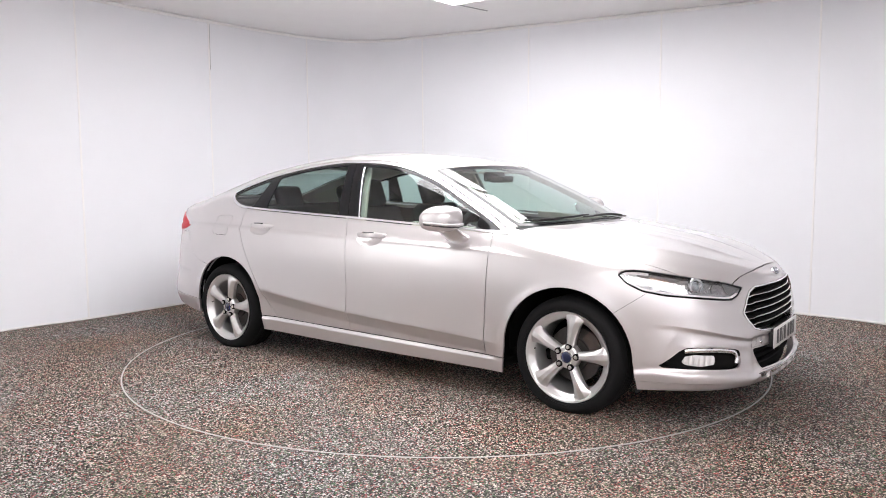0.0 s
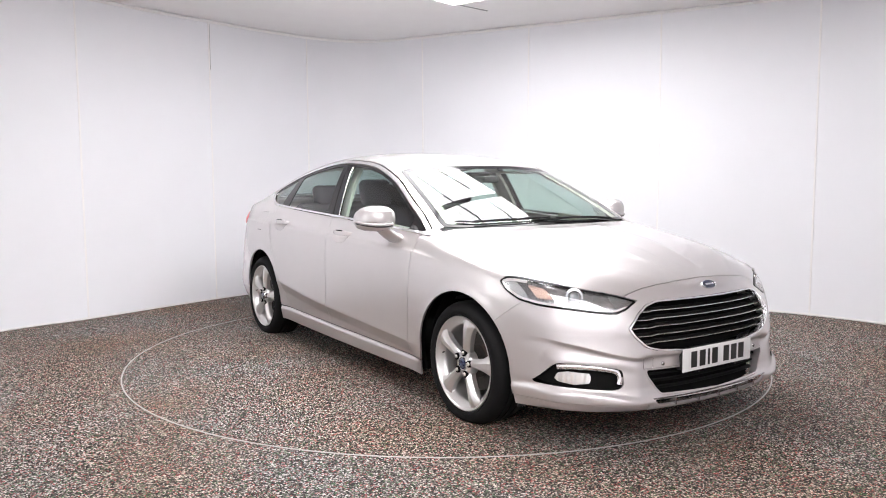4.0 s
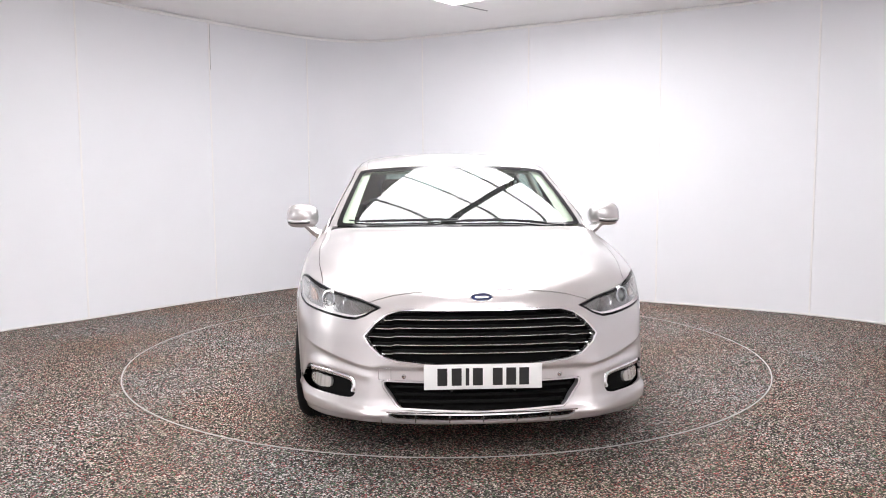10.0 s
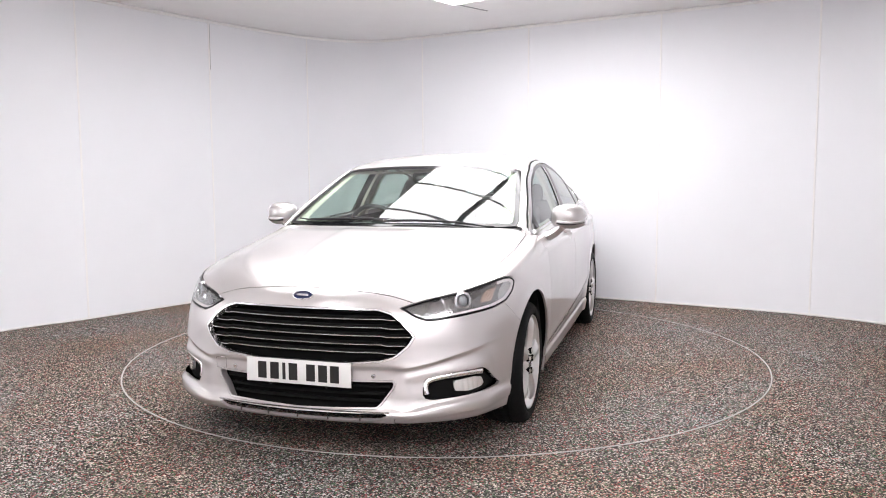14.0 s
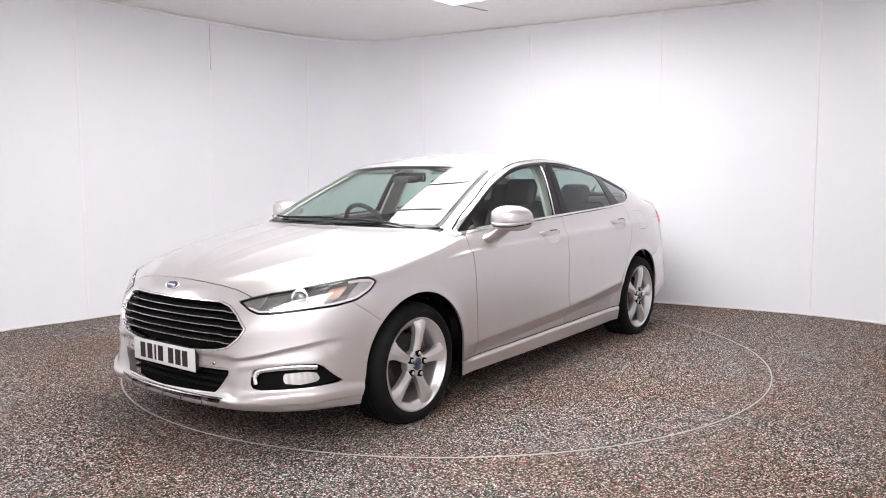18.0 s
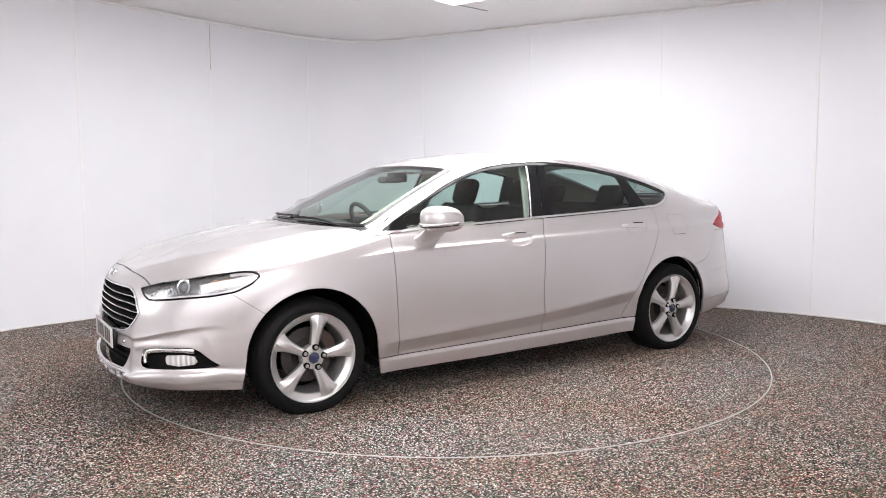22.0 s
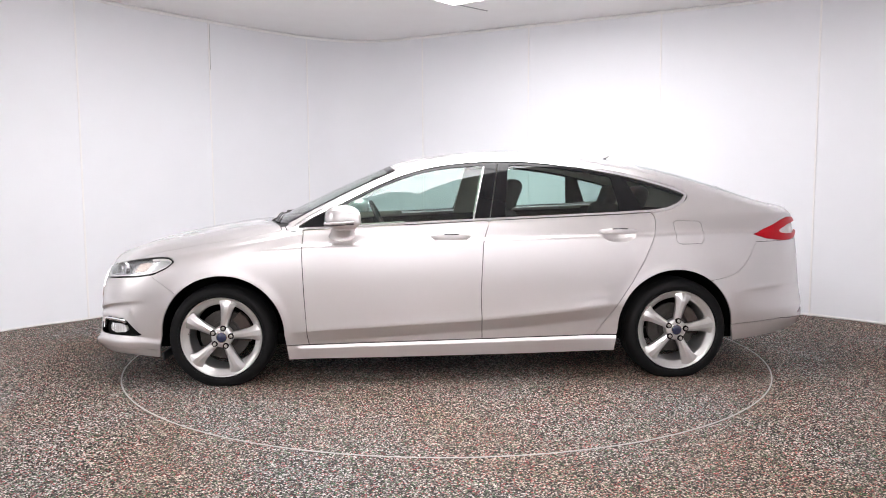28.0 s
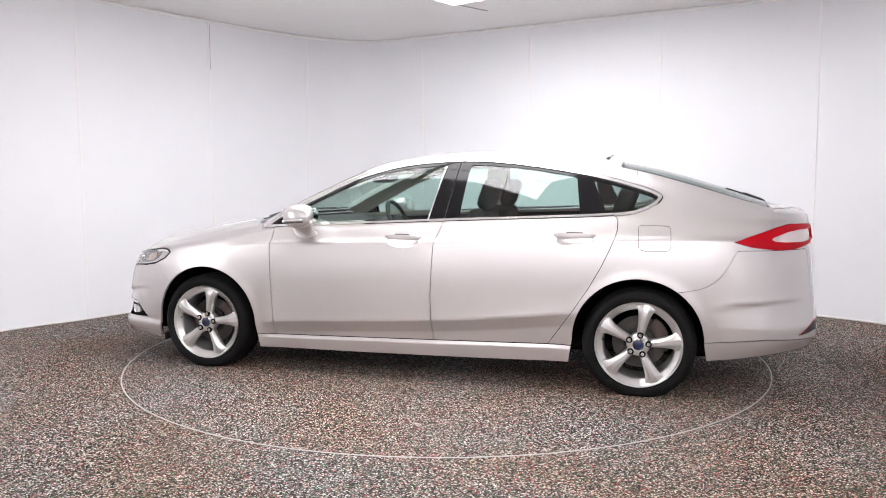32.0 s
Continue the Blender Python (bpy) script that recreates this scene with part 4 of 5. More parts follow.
    swell = np.clip(region(TAILLAMP, -rv[:, 0] - rv[:, 1], rv[:, 2]) / 0.025, 0, 1)
    rv[:, :3] += rv[:, 5:8] * (0.009 * np.sqrt(swell))[:, None]
    reds = pair("tail_lamp", (rv, red[1]), RED_LENS, car, 0.002, 0.02, "red tail lamp")
    for ob, flip in zip(reds, (False, True)):
        sheet("reversing_lens", white, WHITE_LENS, ob, -0.004, 0.006, False, "white lens", flip)

    # rear bumper, its black insert and reflector, tailgate, fuel flap
    def rear_bumper(V):
        cur = spline([(1.60, 0.618), (1.704, 0.630), (1.80, 0.655), (1.87, 0.705), (1.92, 0.775), (1.965, 0.862)], 6)
        line = np.interp(-V[:, 0], cur[:, 0], cur[:, 1]) - V[:, 2]
        return least(line, -1.55 - V[:, 0], np.maximum(V[:, 1] - 0.56, 0.64 - V[:, 2]))
    rb, rest = carve(rest, rear_bumper)
    insert, rb = carve(rb, lambda V: least(np.interp(-V[:, 0] - V[:, 1], [1.60, 1.85, 2.5], [0.372, 0.445, 0.455]) - V[:, 2], V[:, 2] - np.interp(-V[:, 0] - V[:, 1], [1.60, 1.85, 2.5], [0.370, 0.385, 0.365]), -V[:, 0] - V[:, 1] - 1.60), 0.003)
    lower, rb = carve(rb, lambda V: np.interp(-V[:, 0], [1.8, 2.15, 2.5], [0.332, 0.358, 0.34]) - V[:, 2], 0.006)
    sheet("rear_bumper", rb, PAINT, car, 0, 0.014, True)
    pair("rear_skirt", lower, PAINT, car, -0.002, 0.014)
    glow, insert = carve(insert, lambda V: least(V[:, 2] - np.interp(-V[:, 0] - V[:, 1], [1.60, 1.85, 2.5], [0.362, 0.434, 0.444]), 1.95 + V[:, 0] + V[:, 1]), 0.002)
    pair("rear_reflector", glow, RED_LENS, car, -0.004, 0.008, "red reflector strip")
    sheet("diffuser", insert, BLACK, car, -0.006, 0.01, True, "black bumper insert")
    gate, rest = carve(rest, lambda V: least(-2.02 - V[:, 0], V[:, 3] - 17.8, 1.09 - V[:, 2], 0.9 - V[:, 1]))
    sheet("tailgate", gate, PAINT, car, 0, 0.014, True)
    flap_out = [(-1.420, 0.990), (-1.435, 1.003), (-1.585, 0.998), (-1.603, 0.985), (-1.605, 0.880), (-1.590, 0.858), (-1.45, 0.856), (-1.425, 0.870)]
    flap, rest = carve(rest, lambda V: least(region(flap_out, V[:, 0], V[:, 2]), V[:, 1] - 0.5), 0.0026)
    left, right = pair("quarter_infill", flap, PAINT, car)
    left.name = "fuel_flap"
    roof, rest = carve(rest, lambda V: least(0.575 - V[:, 1], 0.5 - V[:, 0], V[:, 0] + 1.40, V[:, 4] - JK), 0.003)
    sheet("roof", roof, PAINT, car, 0, 0.012, True)
    sheet("body_shell", rest, PAINT, car, 0, 0.012, True)

    # near-black sheets inside the skin, put there as shade behind the joints
    inner = (SKIN[0].reshape(-1, 8), SKIN[1])
    for fr in (True, False):
        _, inner = carve(inner, lambda V: least(-arch(V[:, 0], V[:, 2], fr) + 0.02, V[:, 1] - 0.5, JT - V[:, 4]), 0)
    inner, _ = carve(inner, lambda V: least(JT - V[:, 4] - 0.5, np.where(V[:, 0] < -1.3, 1.02, 0.93) - V[:, 2]), 0)
    no_lamp = lambda V: -0.03 - region(HEADLAMP, V[:, 0] - V[:, 1], V[:, 2])
    inner, _ = carve(inner, lambda V: least(1.9 - V[:, 0], V[:, 0] + 2.4, np.where(V[:, 0] > 1.5, no_lamp(V), 1.0)), 0)
    sheet("inner_shell", inner, VOID, car, -0.045, 0, True)
    deck = (SKIN[0].reshape(-1, 8), SKIN[1])
    deck, _ = carve(deck, lambda V: least(V[:, 4] - JT + 2, (6.95 - V[:, 3]) * 0.1, 1.95 - V[:, 0], np.where(V[:, 0] > 1.5, no_lamp(V), 1.0)), 0)
    sheet("engine_cover", deck, VOID, car, -0.022, 0, True)
    return car


FOG_LENS = fluted_mat("ribbed_clear_lens", (0.84, 0.83, 0.82), 0.15, 0.6, 0.022, 0.003)
BRIGHT = mat("bright_edge", (0.90, 0.90, 0.91), rough=0.18, metal=0.9)
BULB_DARK = mat("lamp_bowl_bright", (0.44, 0.43, 0.43), rough=0.12, metal=0.9, grain=0.5, grain_scale=50, bump=1.0, bump_scale=40)
LAMP_END = mat("lamp_end_clear", (0.58, 0.57, 0.57), rough=0.2, metal=0.3, coat=1.0, grain=0.2, grain_scale=40, bump=0.3, bump_scale=40)
MATT = mat("matt_black", (0.006, 0.006, 0.006), rough=0.8, spec=0.12)
LAMP_GREY = mat("lamp_grey_plastic", (0.30, 0.295, 0.295), rough=0.22, metal=0.7, grain=0.1, grain_scale=80)
CAR = build_car()


# ---- wheels ----
def spoke_bm():
    """One flared spoke with a raised middle, pointing along +x of the wheel's face (y outwards)."""
    rings = []
    for r, w, y, d in ((0.036, 0.0230, 0.004, 0.050), (0.070, 0.0225, 0.009, 0.048), (0.100, 0.0250, 0.013, 0.046), (0.135, 0.0290, 0.016, 0.046), (0.165, 0.0335, 0.018, 0.046),
                       (0.188, 0.0400, 0.018, 0.046), (0.206, 0.0500, 0.015, 0.044), (0.222, 0.0640, 0.010, 0.036), (0.238, 0.0800, 0.003, 0.026)):
        c = 0.44 * min(w, 0.046)
        rings.append([(r, y - d, -w), (r, y - 0.020, -w), (r, y - 0.0165, -w * 0.93), (r, y - 0.001, -c), (r, y + 0.0015, -c * 0.7), (r, y + 0.0015, c * 0.7), (r, y - 0.001, c),
                      (r, y - 0.0165, w * 0.93), (r, y - 0.020, w), (r, y - d, w)])
    return shade(loft(rings), 20)


def build_wheel(car):
    """An alloy wheel with five spokes, its tyre and its brake; y points outwards, the face at y = 0."""
    rim = part("wheel", lathe([(0.2465, -0.010), (0.2470, -0.002), (0.2440, 0.003), (0.2385, 0.002), (0.2350, -0.005), (0.2300, -0.010), (0.2060, -0.026), (0.2010, -0.034), (0.1990, -0.050),
                               (0.1980, -0.200), (0.2430, -0.212), (0.2430, -0.216), (0.2300, -0.206), (0.2150, -0.120), (0.2330, -0.030)], 80), ALLOY, car, "silver five-spoke alloy wheel")
    prof = [(0.2440, -0.004), (0.2520, 0.004), (0.2555, 0.0085), (0.2585, 0.0090), (0.2600, 0.0065), (0.2640, 0.0085), (0.2760, 0.010), (0.2900, 0.006), (0.3030, -0.004), (0.3115, -0.016), (0.3165, -0.030), (0.3175, -0.034)]
    for k in range(4):
        y = -0.052 - 0.037 * k
        prof += [(0.3195, y + 0.014), (0.3205, y - 0.004), (0.3203, y - 0.012), (0.3120, y - 0.0135), (0.3120, y - 0.0195)]
    prof += [(0.3180, -0.195), (0.3040, -0.215), (0.2760, -0.228), (0.2500, -0.216), (0.2440, -0.208)]
    part("tyre", lathe(prof, 96), RUBBER, rim, "black road tyre")
    for k in range(5):
        s = part("spoke", spoke_bm() if k == 0 else spoke_mesh, ALLOY, rim)
        spoke_mesh = s.data
        s.matrix_basis = Matrix.Rotation(-radians(101 + 72 * k), 4, "Y") @ Matrix.Translation((0, -0.012, 0))
    part("hub", lathe([(0.0, -0.006), (0.034, -0.006), (0.037, -0.009), (0.056, -0.008), (0.062, -0.012), (0.066, -0.022), (0.066, -0.06), (0.0, -0.06)], 60), ALLOY, rim)
    cap = part("centre_cap", lathe([(0.0, 0.001), (0.020, 0.0), (0.0285, -0.003), (0.0285, -0.012), (0.0, -0.012)], 40), BADGE, rim, "dark blue centre cap")
    part("cap_ring", lathe([(0.0285, -0.006), (0.029, -0.001), (0.0325, -0.001), (0.034, -0.006)], 40), CHROME, cap)
    for k in range(5):
        a = radians(101 + 72 * k)
        # raised black disc stands in for the shaded pocket round the nut
        pk = part("nut_pocket", lathe([(0.0, 0.0015), (0.0165, 0.0015), (0.0180, 0.0), (0.0180, -0.02)], 24), VOID, rim)
        pk.matrix_basis = Matrix.Translation((0.0575 * math.cos(a), 0.0, 0.0575 * math.sin(a)))
        nut = part("wheel_nut", lathe([(0.0, 0.002), (0.007, 0.002), (0.0100, -0.001), (0.0110, -0.012), (0.0135, -0.013), (0.0135, -0.016), (0.0, -0.016)], 12), IRON_NUT, rim)
        nut.matrix_basis = Matrix.Translation((0.0575 * math.cos(a), 0.007, 0.0575 * math.sin(a)))
    part("brake_disc", lathe([(0.0, -0.095), (0.085, -0.095), (0.088, -0.105), (0.150, -0.105), (0.152, -0.108), (0.152, -0.130), (0.0, -0.130)], 72), DISC, rim)
    arc = [(0.105, -40), (0.105, -20), (0.105, 0), (0.105, 20), (0.105, 40), (0.168, 36), (0.172, 18), (0.172, 0), (0.172, -18), (0.168, -36)]
    cal = prism([(r * math.cos(radians(a + 160)), r * math.sin(radians(a + 160))) for r, a in arc], 0.055, 0.006)
    bmesh.ops.translate(cal, vec=(0, -0.135, 0), verts=cal.verts)
    part("brake_caliper", cal, IRON, rim)
    part("valve", tube([(0.205, -0.03, 0.02), (0.196, -0.012, 0.02)], 0.004, 8), BLACK, rim)
    return rim


IRON_NUT = mat("nut_steel", (0.55, 0.53, 0.50), rough=0.35, metal=0.9)


def wheels(car):
    first = build_wheel(car)
    face = 0.896
    hz, grow = 0.306, Matrix.Scale(1.013, 4)
    for v in first.children[0].data.vertices:
        v.co.z = max(v.co.z, -hz / 1.013)
    first.matrix_basis = pose(1.434, face, hz) @ grow
    for x, side in ((-1.434, 1), (1.434, -1), (-1.434, -1)):
        m = pose(x, side * face, hz, 0, 0, 0 if side > 0 else 180) @ grow
        w = copy_thing(first, m)
        w.parent = car
    for x in (1.425, -1.425):
        for side in (1, -1):
            rings = []
            for y, r in ((0.825, 0.398), (0.80, 0.402), (0.60, 0.402), (0.46, 0.38), (0.45, 0.02)):
                rings.append([(x + r * math.cos(radians(a)), side * y, 0.325 + 0.97 * r * math.sin(radians(a))) for a in range(-6, 187, 8)])
            part("arch_liner", loft(rings, False, False), VOID, car)
    for side in (1, -1):
        part("air_deflector", box_bm(0.014, 0.22, 0.050, (1.810, side * 0.715, 0.176), 0.005, 2, Matrix.Rotation(radians(8), 4, "Y")), BLACK, car, "black air deflector ahead of the wheel")


# ---- fittings on the skin ----
def along_front(pts, lift=0.0):
    """Points (y, z) laid on the nose."""
    return [(nose_x(y, z) + lift, y, z) for y, z in pts]


def on_top(x, y):
    """Height and normal of the upper skin over a point."""
    g = GRID[:, JT:, :].reshape(-1, 8)
    k = np.argmin((g[:, 0] - x) ** 2 + (g[:, 1] - abs(y)) ** 2)
    n = g[k, 5:8] * (1, -1 if y < 0 else 1, 1)
    z = g[k, 2] - ((x - g[k, 0]) * n[0] + (abs(y) - g[k, 1]) * abs(n[1]) * np.sign(n[1] * (1 if y >= 0 else -1) + 1e-9)) / max(n[2], 0.2)
    return float(z), Vector(n)


def strip_bm(path, half, depth, up=(0, 0, 1)):
    """A flat bar that follows a path: half its height, its depth along x."""
    rings = []
    for p in path:
        x, y, z = p
        rings.append([(x - depth, y, z - half), (x - 0.002, y, z - half), (x, y, z - half * 0.6), (x, y, z + half * 0.6), (x - 0.002, y, z + half), (x - depth, y, z + half)])
    return loft(rings)


def front_fittings(car):
    # grille slats: black blades with a bright lower edge
    for z, half in ((0.654, 0.435), (0.618, 0.475), (0.582, 0.505), (0.544, 0.485), (0.508, 0.445)):
        ys = np.linspace(-half, half, 61)
        path = [(nose_x(y, z) - 0.012 - 0.008 * ease(0.0, 0.02, abs(y) - 0.385), y, z + 0.009 - 0.007 * ease(0.0, 0.02, abs(y) - 0.385)) for y in ys]
        s = part("grille_slat", strip_bm(path, 0.005, 0.03), MATT, car)
        part("slat_trim", strip_bm([(x + 0.004, y, z2 - 0.0060) for x, y, z2 in path], 0.0026, 0.012), BRIGHT, s, "bright slat edge")
    for z in (0.352, 0.318, 0.286):
        half = np.interp(z, [0.268, 0.38], [0.36, 0.43])
        part("intake_bar", strip_bm([(nose_x(y, z) - 0.03, y, z) for y in np.linspace(-half, half, 31)], 0.006, 0.02), MATT, car)
    for y in (-0.30, -0.15, 0.0, 0.15, 0.30):
        x = nose_x(y, 0.226)
        part("lip_rib", box_bm(0.03, 0.006, 0.034, (x - 0.014, y, 0.225), 0.001, 1), SATIN, car)
    part("lip_trim", strip_bm([(nose_x(y, 0.249) + 0.004, y, 0.249) for y in np.linspace(-0.43, 0.43, 31)], 0.003, 0.012), SATIN, car)
    # badge: a plain oval with a bright rim
    tilt = Matrix.Translation((2.287, 0, 0.752)) @ Matrix.Rotation(radians(-38), 4, "Y")
    oval = lathe([(0.0, 0.006), (0.75, 0.0055), (0.93, 0.003), (0.93, -0.004), (0.0, -0.004)], 40)
    bmesh.ops.transform(oval, matrix=tilt @ Matrix.Rotation(radians(90), 4, "Z") @ Matrix.Diagonal((0.052, -1, 0.0235, 1)), verts=oval.verts)
    bmesh.ops.recalc_face_normals(oval, faces=oval.faces)
    b = part("badge", oval, BADGE, car, "small dark blue oval badge")
    ov2 = lathe([(0.90, 0.003), (0.92, 0.0065), (0.99, 0.0065), (1.0, 0.002), (1.0, -0.004)], 40)
    bmesh.ops.transform(ov2, matrix=tilt @ Matrix.Rotation(radians(90), 4, "Z") @ Matrix.Diagonal((0.052, -1, 0.0235, 1)), verts=ov2.verts)
    bmesh.ops.recalc_face_normals(ov2, faces=ov2.faces)
    part("badge_rim", ov2, CHROME, b)
    part("badge_mark", box_bm(0.002, 0.060, 0.010, (0, 0, 0), 0.003, 2, None), CHROME, b).matrix_basis = tilt @ Matrix.Translation((0.0062, 0, 0))
    # number plate with plain bars, on a dark holder
    plate_at = Matrix.Translation((2.352, 0.0, 0.411))
    holder = box_bm(0.04, 0.50, 0.10, (-0.028, 0, 0), 0.006, 2)
    bmesh.ops.transform(holder, matrix=plate_at, verts=holder.verts)
    part("plate_holder", holder, BLACK, car)
    pl = part("number_plate", box_bm(0.005, 0.524, 0.112, (0, 0, 0), 0.0022, 2), PLATE_W, car, "white number plate with black bars")
    pl.matrix_basis = plate_at
    for y in (-0.181, -0.118, -0.070, -0.024, 0.064, 0.124, 0.182):
        w = 0.016 if y == -0.070 else 0.044
        part("plate_bar", box_bm(0.001, w, 0.078, (0.003, y, 0), 0.0004, 1), INK, pl)
    for y in (0.14, -0.14):
        part("plate_screw", box_bm(0.004, 0.012, 0.012, (0.001, y, -0.060), 0.002, 1), INK, pl)
    # parking sensors and tow-eye cover
    for y in (0.350, -0.350):
        s = lathe([(0.0, 0.004), (0.008, 0.003), (0.0105, 0.0), (0.0105, -0.01)], 20)
        bmesh.ops.transform(s, matrix=Matrix.Translation((nose_x(y, 0.405) + 0.002, y, 0.405)) @ Matrix.Rotation(radians(-90), 4, "Z"), verts=s.verts)
        part("parking_sensor", s, SATIN, car)
    y, z = -0.435, 0.415
    pts = [(y + dx, z + dz) for dx, dz in ((-0.028, -0.022), (-0.024, -0.026), (0.024, -0.026), (0.028, -0.022), (0.028, 0.022), (0.024, 0.026), (-0.024, 0.026), (-0.028, 0.022))]
    part("tow_eye_cover", tube(along_front(pts, 0.0), 0.0012, 6, True), SATIN, car)


def fog_trims(car):
    """The bright angled strip over and in front of each fog lamp, and the lamp's two bulb bowls."""
    rail = spline([(1.262, 0.399), (1.37, 0.404), (1.49, 0.402), (1.60, 0.394), (1.652, 0.384), (1.671, 0.366), (1.676, 0.345), (1.671, 0.326)], 5)
    for side in (1, -1):
        rings = []
        for k, (u, z) in enumerate(rail):
            x, y, _ = corner_at(u, z)
            a = min(k + 1, len(rail) - 1)
            du, dz = rail[a][0] - rail[a - 1][0], rail[a][1] - rail[a - 1][1]
            ln = math.hypot(du / 1.4, dz)
            nu, nz = -dz / ln, du / 1.4 / ln
            ring = []
            for w, d in ((-0.012, -0.022), (-0.012, -0.010), (-0.008, -0.006), (0.0, -0.0045), (0.008, -0.006), (0.012, -0.010), (0.012, -0.022)):
                px, py, pz = corner_at(u + 1.4 * nu * w, z + nz * w)
                ring.append((px + 0.72 * d, side * (py + 0.69 * d), pz))
            rings.append(ring)
        part("fog_lamp_trim", loft(rings), BRIGHT, car, "bright angled trim of the fog lamp")


def headlamp_fittings(car):
    for side in (1, -1):

        def place(x, y, z, nrm):
            return Matrix.Translation((x, side * y, z)) @ Vector((nrm[0], side * nrm[1], nrm[2])).to_track_quat("Y", "Z").to_matrix().to_4x4()
        big = part("projector_ring", lathe([(0.029, 0.010), (0.031, 0.016), (0.041, 0.014), (0.044, 0.0), (0.046, -0.025)], 40), SATIN, car)
        big.matrix_basis = place(2.058, 0.690, 0.722, (0.80, 0.58, 0.12))
        part("projector_lens", lathe([(0.0, 0.017), (0.012, 0.015), (0.022, 0.010), (0.029, 0.0), (0.029, -0.01), (0.0, -0.01)], 32), LENS_BALL, big)
        small = part("main_beam_bowl", lathe([(0.040, 0.014), (0.034, 0.002), (0.020, -0.010), (0.006, -0.014), (0.006, 0.0), (0.0, 0.002)], 32), BULB, car)
        small.matrix_basis = place(2.135, 0.592, 0.705, (0.88, 0.44, 0.12))
        for a, z in (((1.995, 0.745), 0.728), ((2.11, 0.625), 0.715)):
            part("divider", tube([(a[0] - 0.012, side * (a[1] - 0.010), z + 0.030), (a[0] - 0.012, side * (a[1] - 0.008), z), (a[0] - 0.006, side * (a[1] - 0.006), z - 0.032)], 0.005, 8), BULB, car)


LENS_BALL = mat("projector_glass", (0.35, 0.37, 0.39), rough=0.03, metal=0.35, coat=1.0)


def mirrors(car):
    for side in (1, -1):
        rings = []
        # the housing, from the inner end to the tip
        for y, x0, x1, z0, z1 in ((0.880, 0.645, 0.715, 1.005, 1.070), (0.895, 0.612, 0.752, 0.986, 1.098), (0.930, 0.590, 0.775, 0.974, 1.114), (0.975, 0.575, 0.780, 0.968, 1.121),
                                  (1.020, 0.565, 0.768, 0.968, 1.117), (1.050, 0.560, 0.742, 0.973, 1.106), (1.070, 0.560, 0.706, 0.982, 1.088), (1.079, 0.568, 0.668, 0.998, 1.066)):
            cx, cz, rx, rz = (x0 + x1) / 2, (z0 + z1) / 2, (x1 - x0) / 2, (z1 - z0) / 2
            ring = []
            for k in range(24):
                a = 2 * math.pi * k / 24
                c, s = math.cos(a), math.sin(a)
                e = 0.72
                ring.append((cx + rx * math.copysign(abs(c) ** e, c), side * y, cz + rz * math.copysign(abs(s) ** (e if s > 0 else 0.9), s)))
            rings.append(ring)
        m = part("door_mirror", loft(rings), PAINT, car, "silver door mirror")
        foot = [[(0.66 + 0.055 * math.cos(a) * w + dx, side * y, z + 0.018 * h * math.sin(a)) for a in [2 * math.pi * k / 16 for k in range(16)]]
                for y, z, w, h, dx in ((0.845, 0.918, 1.55, 1.9, 0.03), (0.880, 0.930, 1.45, 1.9, 0.025), (0.915, 0.955, 1.35, 2.0, 0.018), (0.950, 0.988, 1.35, 2.0, 0.012), (0.985, 1.010, 1.2, 1.2, 0.01))]
        part("mirror_foot", loft(foot), PAINT, m)
        glass = lathe([(0.0, 0.0), (0.9, 0.0), (1.0, -0.002), (1.0, -0.006), (0.0, -0.006)], 28)
        bmesh.ops.transform(glass, matrix=Matrix.Translation((0.574, side * 0.975, 1.050)) @ Matrix.Rotation(radians(90), 4, "Z") @ Matrix.Diagonal((0.074, 1, 0.045, 1)), verts=glass.verts)
        part("mirror_glass", glass, CHROME, m)
        lens = [(0.770, 0.925, 1.014), (0.780, 0.975, 1.010), (0.761, 1.025, 1.010), (0.728, 1.054, 1.013), (0.672, 1.074, 1.017), (0.600, 1.078, 1.022)]
        part("indicator", tube([(x + 0.002, side * (y + 0.001), z) for x, y, z in spline(lens, 4)], 0.0085, 8), LAMP_END, m, "clear indicator strip")
        part("mirror_seam", tube([(x + 0.000, side * (y - 0.001), z - 0.011) for x, y, z in spline(lens, 4)], 0.0045, 8), BLACK, m)


def window_uprights(car):
    """The bright strip at the rear edge of each front door's glass."""
    for side in (1, -1):
        path = []
        for z in np.linspace(1.022, 1.352, 14):
            x = float(np.interp(z, [1.0, 1.4], [-0.125, -0.225])) - 0.006
            path.append((x, side * (side_y(x, z) + 0.001), z))
        part("window_upright", tube(path, 0.0050, 8), BRIGHT, car, "bright strip on the door's window frame")


